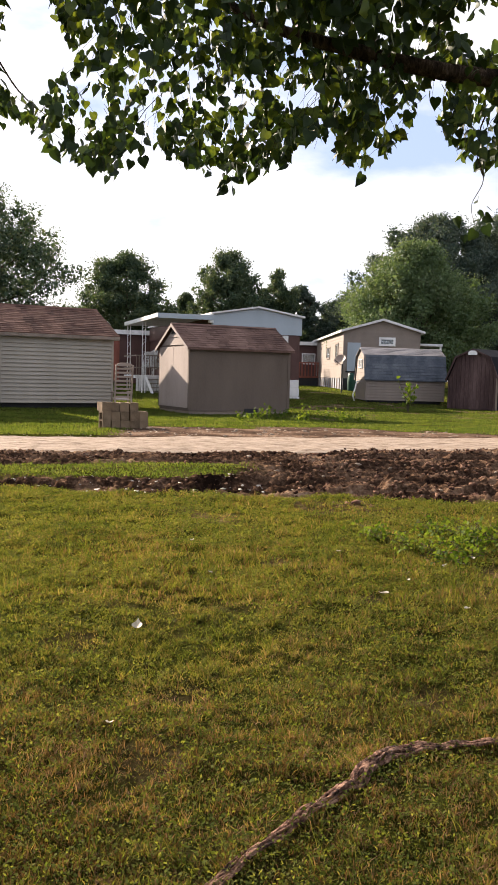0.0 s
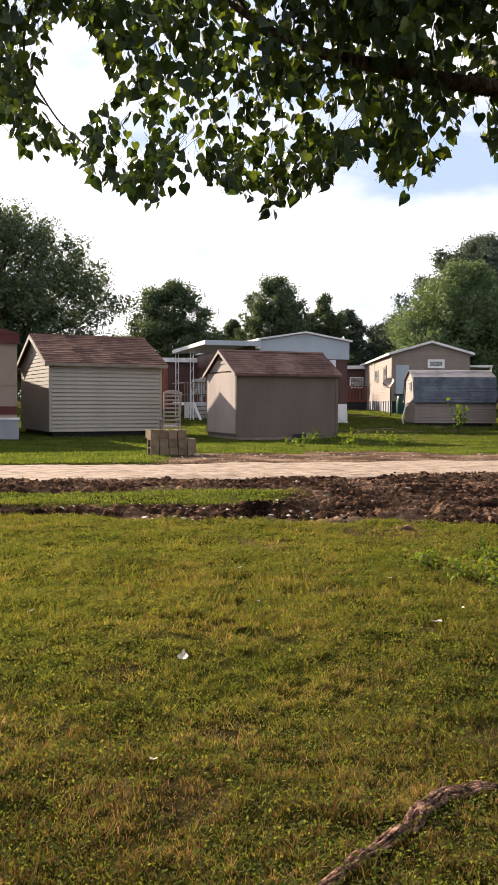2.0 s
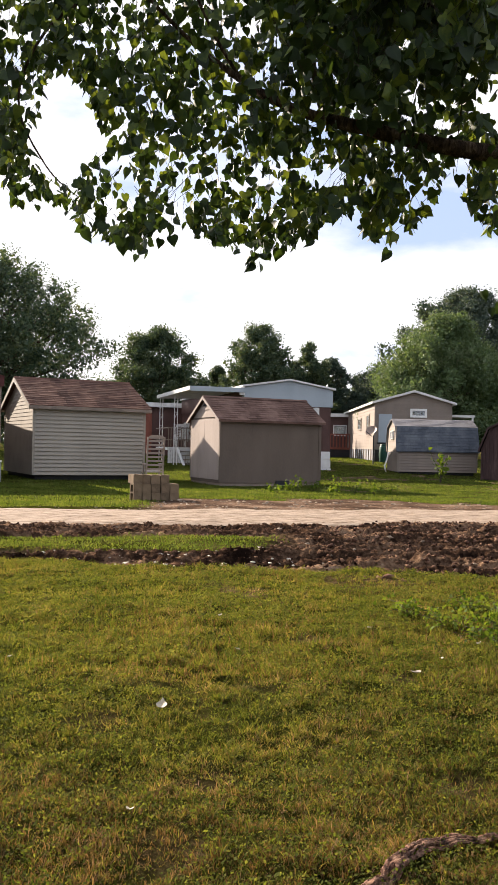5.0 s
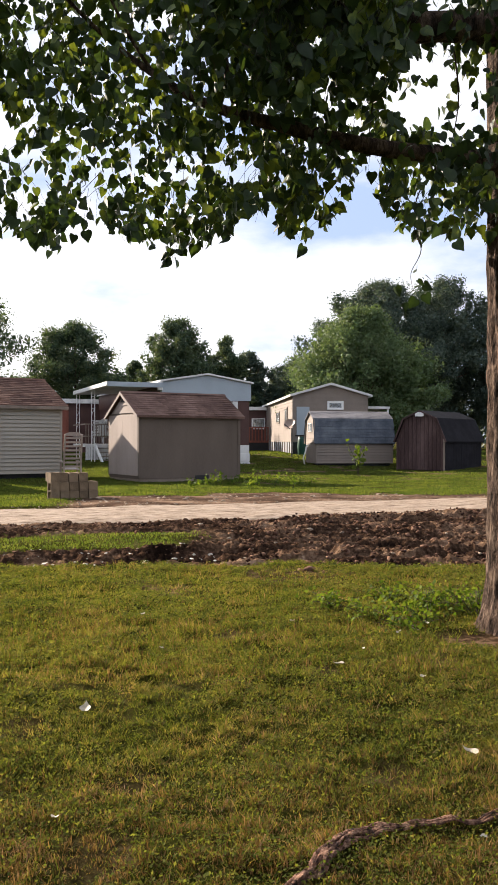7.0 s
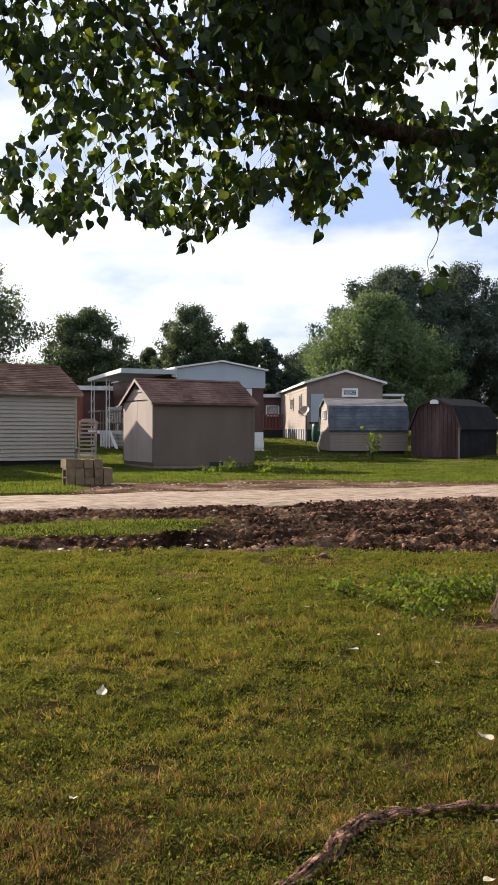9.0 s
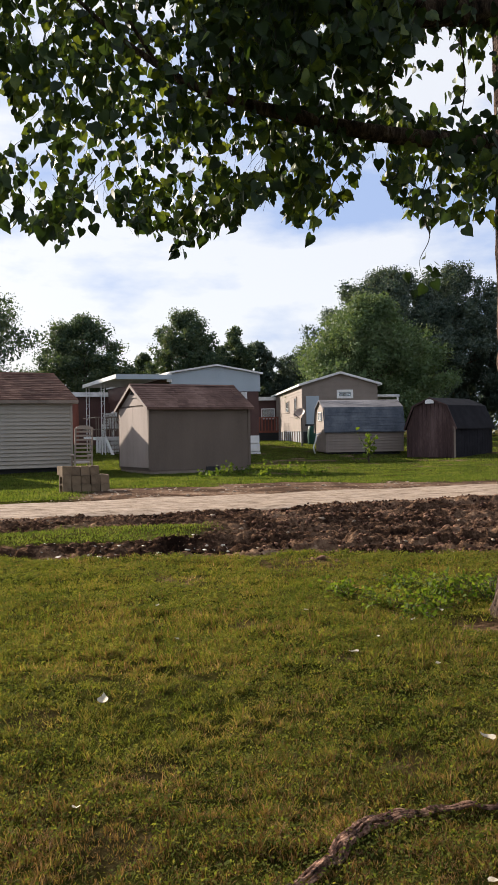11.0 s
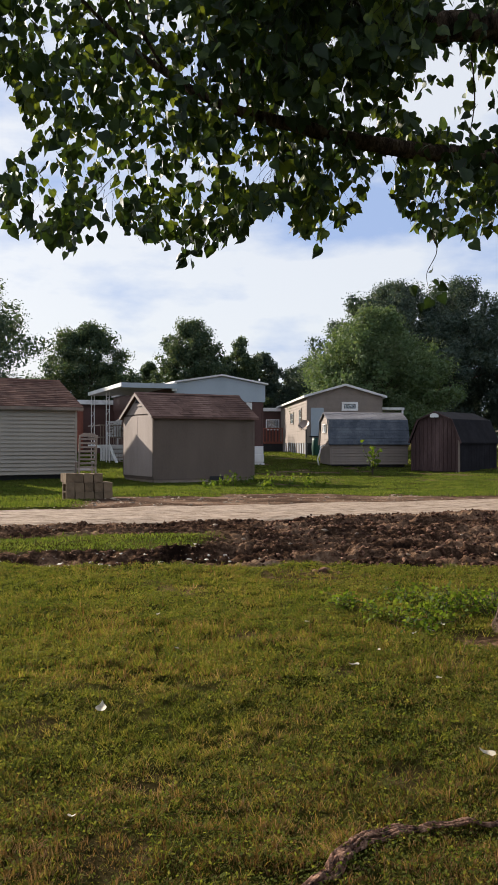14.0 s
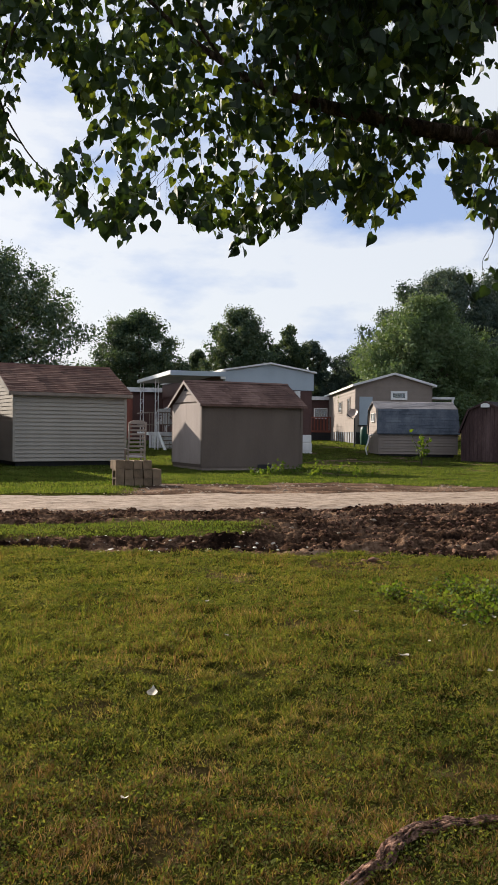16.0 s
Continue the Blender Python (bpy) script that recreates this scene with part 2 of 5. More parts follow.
def ground_material():
    """Soil below the turf, darker churned earth where the strip was dug up."""
    m = bpy.data.materials.new("ground")
    m.use_nodes = True
    t = m.node_tree
    p = t.nodes["Principled BSDF"]
    p.inputs["Roughness"].default_value = 0.95
    p.inputs["Specular IOR Level"].default_value = 0.0
    geo = nd(t, "ShaderNodeNewGeometry")
    a1 = nd(t, "ShaderNodeAttribute")
    a1.attribute_name = "dirt"
    n1 = nd(t, "ShaderNodeTexNoise", Scale=0.9, Detail=6.0, Roughness=0.6)
    n2 = nd(t, "ShaderNodeTexNoise", Scale=15.0, Detail=7.0, Roughness=0.72)
    for n in (n1, n2):
        t.links.new(geo.outputs["Position"], n.inputs["Vector"])
    mixn = nd(t, "ShaderNodeMath")
    mixn.operation = "MULTIPLY_ADD"
    mixn.inputs[1].default_value = 0.6
    t.links.new(n2.outputs[0], mixn.inputs[0])
    t.links.new(n1.outputs[0], mixn.inputs[2])
    def ramp(stops):
        r = nd(t, "ShaderNodeValToRGB")
        e = r.color_ramp.elements
        while len(e) < len(stops):
            e.new(0.5)
        for el, (pos, col) in zip(e, stops):
            el.position, el.color = pos, (*col, 1)
        t.links.new(mixn.outputs[0], r.inputs["Fac"])
        return r
    turf = ramp([(0.55, (0.016, 0.019, 0.004)), (0.8, (0.040, 0.042, 0.009)), (1.0, (0.085, 0.066, 0.026))])
    soil = ramp([(0.64, (0.013, 0.008, 0.006)), (0.78, (0.064, 0.037, 0.023)), (0.91, (0.22, 0.135, 0.084)), (1.02, (0.38, 0.26, 0.17))])
    dry = ramp([(0.55, (0.06, 0.038, 0.026)), (0.8, (0.15, 0.10, 0.07)), (1.0, (0.26, 0.19, 0.14))])
    a2 = nd(t, "ShaderNodeAttribute")
    a2.attribute_name = "dry"
    kinds = nd(t, "ShaderNodeMixRGB")
    t.links.new(a2.outputs["Fac"], kinds.inputs["Fac"])
    t.links.new(soil.outputs["Color"], kinds.inputs["Color1"])
    t.links.new(dry.outputs["Color"], kinds.inputs["Color2"])
    mx = nd(t, "ShaderNodeMixRGB")
    t.links.new(a1.outputs["Fac"], mx.inputs["Fac"])
    t.links.new(turf.outputs["Color"], mx.inputs["Color1"])
    t.links.new(kinds.outputs[0], mx.inputs["Color2"])
    t.links.new(mx.outputs[0], p.inputs["Base Color"])
    b = nd(t, "ShaderNodeBump", Strength=1.0, Distance=0.07)
    t.links.new(n2.outputs[0], b.inputs["Height"])
    t.links.new(b.outputs[0], p.inputs["Normal"])
    return m


M["ground"] = ground_material()


# ---- building tools ----
class Shape:
    """Collects faces for one mesh."""

    def __init__(self):
        self.v, self.f = [], []

    def add(self, verts, faces):
        k = len(self.v)
        self.v += [tuple(p) for p in verts]
        self.f += [tuple(i + k for i in f) for f in faces]
        return self

    def box(self, x0, y0, z0, x1, y1, z1):
        v = [(x, y, z) for z in (z0, z1) for y in (y0, y1) for x in (x0, x1)]
        return self.add(v, [(0, 2, 3, 1), (4, 5, 7, 6), (0, 1, 5, 4), (2, 6, 7, 3), (0, 4, 6, 2), (1, 3, 7, 5)])

    def beam(self, a, b, w, h):
        """A straight bar from a to b, w wide and h high."""
        a, b = Vector(a), Vector(b)
        d = (b - a).normalized()
        side = d.cross(Vector((0, 0, 1)))
        side = Vector((1, 0, 0)) if side.length < 1e-4 else side.normalized()
        up = side.cross(d)
        v = [p + side * (sx * w / 2) + up * (sz * h / 2) for p in (a, b) for sx, sz in ((-1, -1), (1, -1), (1, 1), (-1, 1))]
        return self.add(v, [(0, 3, 2, 1), (4, 5, 6, 7), (0, 1, 5, 4), (1, 2, 6, 5), (2, 3, 7, 6), (3, 0, 4, 7)])

    def prism(self, outline, axis, a, b):
        """An outline of pairs, pushed along an axis from a to b."""
        n = len(outline)
        put = {"x": lambda p, q, r: (r, p, q), "y": lambda p, q, r: (p, r, q), "z": lambda p, q, r: (p, q, r)}[axis]
        v = [put(p, q, r) for r in (a, b) for p, q in outline]
        return self.add(v, [tuple(range(n)), tuple(range(2 * n - 1, n - 1, -1))] + [(i, i + n, (i + 1) % n + n, (i + 1) % n) for i in range(n)])

    def tube(self, pts, radii, n=8, rough=0.0, seed=0):
        rnd = random.Random(seed)
        pts = [Vector(p) for p in pts]
        k = len(self.v)
        ref = Vector((0, 0, 1)) if abs((pts[-1] - pts[0]).normalized().z) < 0.8 else Vector((1, 0, 0))
        for i, p in enumerate(pts):
            d = (pts[min(i + 1, len(pts) - 1)] - pts[max(i - 1, 0)]).normalized()
            s = d.cross(ref).normalized()
            u = s.cross(d)
            for j in range(n):
                a = 2 * math.pi * j / n
                r = radii[i] * (1 + rough * rnd.uniform(-1, 1))
                self.v.append(tuple(p + (s * math.cos(a) + u * math.sin(a)) * r))
        for i in range(len(pts) - 1):
            for j in range(n):
                a, b = k + i * n + j, k + i * n + (j + 1) % n
                self.f.append((a, b, b + n, a + n))
        self.f.append(tuple(k + j for j in range(n))[::-1])
        self.f.append(tuple(k + (len(pts) - 1) * n + j for j in range(n)))
        return self

    def mesh(self, name, mat, smooth=False, bevel=0.0):
        me = bpy.data.meshes.new(name)
        me.from_pydata(self.v, [], self.f)
        bm = bmesh.new()
        bm.from_mesh(me)
        bmesh.ops.recalc_face_normals(bm, faces=bm.faces)
        if bevel:
            bmesh.ops.bevel(bm, geom=list(bm.edges), offset=bevel, segments=1, affect="EDGES", clamp_overlap=True)
        bm.to_mesh(me)
        bm.free()
        me.materials.append(mat)
        if smooth:
            me.shade_smooth()
        return me


def raw_mesh(name, verts, faces, mat):
    """A large mesh straight from arrays of triangles or quads."""
    me = bpy.data.meshes.new(name)
    verts, faces = np.asarray(verts, dtype=np.float32), np.asarray(faces, dtype=np.int32)
    me.vertices.add(len(verts))
    me.vertices.foreach_set("co", verts.ravel())
    n, k = faces.shape
    me.loops.add(n * k)
    me.loops.foreach_set("vertex_index", faces.ravel())
    me.polygons.add(n)
    me.polygons.foreach_set("loop_start", np.arange(0, n * k, k, dtype=np.int32))
    me.update(calc_edges=True)
    me.materials.append(mat)
    return me


def thing(name, m, label, category, group="", kind=""):
    ob = new(name)
    ob.matrix_world = m
    return tagged(ob, label, category, group, kind)


def part(name, shape, mat, parent, label="", bevel=0.0, smooth=False):
    me = shape if isinstance(shape, bpy.types.Mesh) else shape.mesh(name, M[mat], smooth, bevel)
    ob = new(name, me)
    ob.parent = parent
    if label:
        ob["label"] = label
    return ob


def lerp(a, b, f):
    return a + (b - a) * f


# ---- ground ----
def hash2(ix, iy, seed):
    h = np.sin(ix * 127.1 + iy * 311.7 + seed * 74.7) * 43758.5453
    return h - np.floor(h)


def vnoise(x, y, seed=0):
    ix, iy = np.floor(x), np.floor(y)
    fx, fy = x - ix, y - iy
    fx, fy = fx * fx * (3 - 2 * fx), fy * fy * (3 - 2 * fy)
    a, b = hash2(ix, iy, seed), hash2(ix + 1, iy, seed)
    c, d = hash2(ix, iy + 1, seed), hash2(ix + 1, iy + 1, seed)
    return (a * (1 - fx) + b * fx) * (1 - fy) + (c * (1 - fx) + d * fx) * fy


def fbm(x, y, seed=0, octaves=4):
    s, amp, tot = 0, 1.0, 0
    for o in range(octaves):
        s, tot = s + amp * vnoise(x * 2 ** o, y * 2 ** o, seed + o * 13), tot + amp
        amp *= 0.5
    return s / tot


def step01(e0, e1, v):
    t = np.clip((v - e0) / (e1 - e0), 0, 1)
    return t * t * (3 - 2 * t)


def road_near(x):
    return 13.6 + 0.25 * x


def road_far(x):
    return 17.0 + 0.30 * x


def dirt_mask(x, y):
    """1 where the strip beside the road was churned up, with a turf island left of the middle."""
    wob = (fbm(x * 1.1, y * 1.1, 3) - 0.5) * 1.1
    near_edge = 8.75 - 0.22 * np.clip(x, -1, 4) - 0.25 * step01(0.0, -1.5, x) - 0.5 * np.exp(-((x + 1.2) / 0.9) ** 2) + wob * 0.9
    strip = step01(-0.12, 0.12, y - near_edge) * step01(-0.1, 0.35, road_near(x) + 0.35 - y)
    island_far = 11.6 + 0.22 * x + wob * 0.5
    island = step01(-0.1, 0.12, y - (9.95 + 0.1 * x + wob * 0.5)) * step01(-0.1, 0.12, island_far - y) * step01(-0.3, 0.5, -x - 0.1 + wob)
    bare = step01(0.64, 0.72, fbm(x * 0.8 + 5, y * 1.5, 9)) * step01(7.2, 7.8, y) * step01(0.2, 1.2, x) * 0.8
    apron = step01(-0.1, 0.15, y - road_far(x) + 0.3) * step01(-0.3, 0.3, road_far(x) + 0.6 + 2.4 * step01(6.5, 1.5, x) + wob * 2.2 - y) * step01(-3.0, -2.2, x) * step01(8.0, 6.0, x)
    trunk_soil = 0.85 * step01(0.62, 0.22, np.hypot(x - 1.8, (y - 5.2) * 1.3) + wob * 0.25)
    worn = 0 * x
    for cx, cy, r in ((-0.29, 2.54, 0.13), (-0.22, 3.15, 0.11), (0.73, 3.15, 0.13), (0.68, 4.5, 0.14), (0.84, 7.9, 0.45), (-0.3, 7.1, 0.22), (1.35, 4.6, 0.2), (-0.75, 3.7, 0.12), (0.25, 5.4, 0.14)):
        worn = np.maximum(worn, 0.5 * step01(1.2, 0.5, np.hypot(x - cx, (y - cy) * 0.8) / r + wob * 0.9))
    return np.clip(np.maximum.reduce([strip * (1 - island), bare, apron, trunk_soil, worn]), 0, 1)


def ground_z(x, y):
    x, y = np.asarray(x, dtype=float), np.asarray(y, dtype=float)
    z = 0.030 * 19 * step01(0, 1, (y - 31) / 24) ** 1.0
    d = dirt_mask(x, y)
    along, across = x * 0.97 + y * 0.24, y * 0.97 - x * 0.24
    lumps = (0.5 - np.abs(fbm(x * 9, y * 9, 21, 3) - 0.5) * 2.6) * 0.11 + (fbm(x * 22, y * 22, 23, 2) - 0.5) * 0.05 + (fbm(along * 0.8, across * 6, 31, 4) - 0.5) * 0.24
    strip = step01(8.1, 8.8, y) * step01(0.5, 0.0, y - road_near(x))
    ridge = 0.05 * np.exp(-((y - road_near(x) + 0.55) / 0.35) ** 2) * (0.35 + 0.65 * step01(0.5, 2.5, x))
    rut = -0.20 * np.exp(-((y - 10.6 - 0.16 * x) / 0.28) ** 2) * step01(-1.0, 1.0, x)
    rut2 = -0.12 * np.exp(-((y - 9.25 - 0.1 * x) / 0.35) ** 2)
    z = z + d * strip * (lumps - 0.055 + ridge + rut + rut2)
    z = z - 0.06 * np.exp(-((x / 6) ** 2 + ((y - 26.5) / 3.5) ** 2))
    z = z - 0.13 * np.exp(-(((x - 9.5) / 4) ** 2 + ((y - 37.5) / 4.5) ** 2)) - 0.07 * step01(20, 24, y) * step01(37, 30, y) * step01(1.5, 4, x)
    z = z + (fbm(x * 0.9, y * 0.9, 41, 3) - 0.5) * 0.05 * step01(60, 20, y)
    z = z + (fbm(x * 10, y * 10, 47, 2) - 0.5) * 0.045 * step01(1.3, 2.6, y) * step01(11.5, 8.5, y) * (1 - d)
    z = z - 0.035 * step01(-0.2, 0.2, y - road_near(x)) * step01(-0.2, 0.2, road_far(x) - y)
    return z


def build_ground():
    far = [60, 75, 95, 120, 160, 220, 320, 500, 800, 1500]
    xs = np.concatenate([[-v for v in far[::-1]], np.arange(-50, -8, 1.0), np.arange(-8, 9, 0.035), np.arange(9, 51, 1.0), far])
    ys = np.concatenate([[-1500, -500, -150, -60, -30, -15, -8, -4], np.arange(-2, 1.4, 0.2), np.arange(1.4, 8.2, 0.045), np.arange(8.2, 15.4, 0.03), np.arange(15.4, 16.2, 0.08), np.arange(16.2, 22, 0.1),
                         np.arange(22, 58, 0.8), far])
    gx, gy = np.meshgrid(xs, ys)
    gz = ground_z(gx, gy)
    v = np.stack([gx, gy, gz], -1).reshape(-1, 3)
    nx, ny = len(xs), len(ys)
    i = (np.arange(ny - 1)[:, None] * nx + np.arange(nx - 1)[None]).ravel()
    f = np.stack([i, i + 1, i + 1 + nx, i + nx], 1)
    me = raw_mesh("ground", v, f, M["ground"])
    at = me.attributes.new("dirt", "FLOAT", "POINT")
    at.data.foreach_set("value", dirt_mask(gx, gy).ravel().astype(np.float32))
    at = me.attributes.new("dry", "FLOAT", "POINT")
    at.data.foreach_set("value", (step01(-0.6, 0.4, gy - road_far(gx)) * 0.55 + 0.1 * step01(7.5, 6.0, gy)).clip(0, 1).ravel().astype(np.float32))
    return tagged(new("ground", me), "grassy lawn soil with a churned brown dirt strip", "ground", kind="structure")


build_ground()


def build_road():
    xs = np.concatenate([np.arange(-60, -9, 1.0), np.arange(-9, 11, 0.06), np.arange(11, 60, 1.0)])
    us = np.linspace(0, 1, 60)
    X, U = np.meshgrid(xs, us)
    n0 = road_near(xs) + (fbm(xs * 1.4, xs * 0, 51) - 0.5) * 0.35
    n1 = road_far(xs) + (fbm(xs * 1.1, xs * 0, 61) - 0.5) * 0.5
    Y = n0[None] + (n1 - n0)[None] * U
    crown = 0.035 * (1 - (2 * U - 1) ** 2) - 0.03 * np.abs(2 * U - 1) ** 8
    track = -0.02 * (np.exp(-((U - 0.3) / 0.09) ** 2) + np.exp(-((U - 0.72) / 0.09) ** 2))
    Z = ground_z(X, Y) * 0 + 0.0 + crown + track + (fbm(X * 3, Y * 3, 71, 4) - 0.5) * 0.03
    Z = Z + (fbm(X * 0.9, Y * 0.9, 41, 3) - 0.5) * 0.05
    nx, ny = len(xs), len(us)
    i = (np.arange(ny - 1)[:, None] * nx + np.arange(nx - 1)[None]).ravel()
    me = raw_mesh("road", np.stack([X, Y, Z], -1).reshape(-1, 3), np.stack([i, i + 1, i + 1 + nx, i + nx], 1), M["road"])
    me.shade_smooth()
    return tagged(new("road", me), "pale gravel lane with faint wheel tracks", "road", kind="structure")


build_road()


# ---- parts shared by sheds and homes ----
def lap_wall(wall, mat, x0, x1, z0, z1, y, pitch, facing=-1):
    """Lapped boards along x on a wall that faces -y."""
    s = Shape().prism([(0, 0), (-0.036, 0.0), (-0.038, 0.014), (-0.003, pitch), (0, pitch)], "x", 0, x1 - x0)
    me = s.mesh("siding_board", M[mat])
    n = int(round((z1 - z0) / pitch))
    for i in range(n):
        b = part("siding_board", me, mat, wall)
        b.location = (x0, y, z0 + i * pitch)


def lap_gable(wall, mat, x, span, z0, pitch, out=-1, axis="x"):
    """Lapped boards on a gable at x (boards run along y), or at y (boards run along x). span(z) gives the ends."""
    z = z0
    while True:
        a0, b0 = span(z)
        a1, b1 = span(z + pitch)
        if b0 - a0 < 0.08:
            break
        if b1 < a1:
            a1 = b1 = (a1 + b1) / 2
        v = []
        for d, (a, b), h in ((0.018, (a0, b0), 0), (0.004, (a1, b1), pitch), (0.0, (a0, b0), 0), (0.0, (a1, b1), pitch)):
            for q in (a, b):
                v.append((x + out * d, q, z + h) if axis == "x" else (q, x + out * d, z + h))
        s = Shape().add(v, [(0, 1, 3, 2), (4, 6, 7, 5), (0, 4, 5, 1), (2, 3, 7, 6), (0, 2, 6, 4), (1, 5, 7, 3)])
        part("siding_board", s, mat, wall)
        z += pitch


def shingle_slope(roof, mat, e0, e1, r0, r1, n, tab=0.32, thick=0.012, seed=0):
    """Courses of shingles from the eave e0-e1 up to the ridge r0-r1; each course is one piece of separate tabs."""
    rnd = random.Random(seed)
    e0, e1, r0, r1 = Vector(e0), Vector(e1), Vector(r0), Vector(r1)
    nor = (e1 - e0).cross(r0 - e0).normalized()
    if nor.z < 0:
        nor = -nor
    for i in range(n):
        f0, f1 = i / n, min(1.0, (i + 1.25) / n)
        a0, a1, b0, b1 = e0.lerp(r0, f0), e1.lerp(r1, f0), e0.lerp(r0, f1), e1.lerp(r1, f1)
        k = max(2, int((a1 - a0).length / tab))
        s = Shape()
        off = rnd.uniform(0, 1)
        cuts = [0] + [min(1, max(0, (j + off) / k)) for j in range(k)] + [1]
        for u0, u1 in zip(cuts, cuts[1:]):
            if u1 - u0 < 0.002:
                continue
            h = nor * (thick * rnd.uniform(0.9, 1.7))
            g = 0.004 / (a1 - a0).length
            low = [a0.lerp(a1, u0 + g), a0.lerp(a1, u1 - g)]
            top = [b0.lerp(b1, u1 - g), b0.lerp(b1, u0 + g)]
            s.add([*low, *top, *[p + h for p in low], *[p + nor * 0.003 for p in top]], [(0, 1, 2, 3), (4, 7, 6, 5), (0, 4, 5, 1), (1, 5, 6, 2), (2, 6, 7, 3), (3, 7, 4, 0)])
        part("shingle_course", s, mat, roof)


def slope_deck(parent, mat, e0, e1, r0, r1, thick=0.05, name="roof", label=""):
    """The boards under the shingles: a slab with its top face through the four corners."""
    pts = [Vector(p) for p in (e0, e1, r1, r0)]
    v = pts + [p - Vector((0, 0, thick)) for p in pts]
    return part(name, Shape().add(v, [(0, 1, 2, 3), (7, 6, 5, 4), (0, 4, 5, 1), (1, 5, 6, 2), (2, 6, 7, 3), (3, 7, 4, 0)]), mat, parent, label)


def window(parent, x0, x1, z0, z1, y, trim="white", w=0.06, axis="x", pane="glass", back="curtain", name="window", out=-1):
    """A window in a wall that faces -y (axis x) or -x (axis y): frame, sill, pane and a curtain behind it."""
    def bx(s, a0, d0, c0, a1, d1, c1):
        lo, hi = sorted((y + out * d0, y + out * d1))
        return s.box(a0, lo, c0, a1, hi, c1) if axis == "x" else s.box(lo, a0, c0, hi, a1, c1)
    s = Shape()
    bx(s, x0, 0.0, z0, x0 + w, 0.05, z1), bx(s, x1 - w, 0.0, z0, x1, 0.05, z1)
    bx(s, x0 + w, 0.0, z1 - w, x1 - w, 0.05, z1), bx(s, x0 + w, 0.0, z0, x1 - w, 0.05, z0 + w)
    win = part(name, s, trim, parent)
    part("curtain", bx(Shape(), x0 + w, 0.004, z0 + w, x1 - w, 0.012, z1 - w), back, win)
    part("pane", bx(Shape(), x0 + w, 0.022, z0 + w, x1 - w, 0.028, z1 - w), pane, win)
    return win


# ---- tan shed with double doors in its gable ----
def tan_shed():
    L, D, ze, zr = 3.58, 2.5, 2.10, 2.81
    t = thing("garden_shed", pose(-1.81, 27.03, 0.0, 0, 0, 27), "tan panel garden shed with brown shingle roof", "shed", group="garden sheds")
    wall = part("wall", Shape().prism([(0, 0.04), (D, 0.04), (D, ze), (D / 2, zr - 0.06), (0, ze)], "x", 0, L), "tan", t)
    part("skid", Shape().box(0.02, 0.03, -0.1, L - 0.02, D - 0.03, 0.04), "wood", t, "dark timber base")
    for y0, y1 in ((0.05, D / 2 - 0.006), (D / 2 + 0.006, D - 0.05)):
        dz = 2.06
        part("door", Shape().box(-0.03, y0, 0.14, -0.002, y1, dz), "pale_tan_sunlit", t, "pale tan plywood door leaf with sunlight in its colour", bevel=0.004)
    part("corner_trim", Shape().box(-0.025, -0.02, 0.1, 0.03, 0.045, ze), "tan", t)
    part("corner_trim", Shape().box(-0.025, D - 0.045, 0.1, 0.03, D + 0.02, ze), "tan", t)
    part("corner_trim", Shape().box(L - 0.07, -0.02, 0.1, L + 0.02, 0.06, ze), "tan", t)
    # Gable panel, trim and barge boards share the door's sun-brightened colour.
    part("gable_panel", Shape().prism([(0.25, ze + 0.02), (D - 0.25, ze + 0.02), (D / 2, zr - 0.14)], "x", -0.02, -0.001), "pale_tan_sunlit", t)
    part("gable_vent", Shape().prism([(D / 2 - 0.22, zr - 0.33), (D / 2 + 0.22, zr - 0.33), (D / 2, zr - 0.16)], "x", -0.035, -0.021), "black", t, "dark triangular gable vent")
    part("header_trim", Shape().box(-0.04, D / 2 - 0.4, zr - 0.44, -0.021, D / 2 + 0.4, zr - 0.36), "pale_tan_sunlit", t)
    o, k = 0.14, (zr - ze) / (D / 2)
    for sgn, ye, seed in ((1, -o, 1), (-1, D + o, 2)):
        e0, e1 = (-0.12, ye, ze - o * k), (L + 0.12, ye, ze - o * k)
        r0, r1 = (-0.12, D / 2, zr), (L + 0.12, D / 2, zr)
        roof = slope_deck(t, "roof_brown", e0, e1, r0, r1, 0.06)
        shingle_slope(roof, "roof_brown", e0, e1, r0, r1, 11, seed=seed)
        f = Shape().add([(-0.135, ye, ze - o * k - 0.10), (-0.12, ye, ze - o * k - 0.10), (-0.12, D / 2, zr - 0.10), (-0.135, D / 2, zr - 0.10),
                         (-0.135, ye, ze - o * k), (-0.12, ye, ze - o * k), (-0.12, D / 2, zr), (-0.135, D / 2, zr)],
                        [(0, 1, 2, 3), (4, 7, 6, 5), (0, 4, 5, 1), (1, 5, 6, 2), (2, 6, 7, 3), (3, 7, 4, 0)])
        part("barge_board", f, "pale_tan_sunlit", t)
    part("ridge_cap", Shape().prism([(D / 2 - 0.12, zr - 0.03), (D / 2, zr + 0.03), (D / 2 + 0.12, zr - 0.03), (D / 2, zr)], "x", -0.125, L + 0.125), "roof_brown", t)
    part("crawl_vent", Shape().box(1.95, -0.03, 0.0, 2.42, -0.005, 0.13), "black", t, "dark opening under the wall")
    return t


tan_shed()


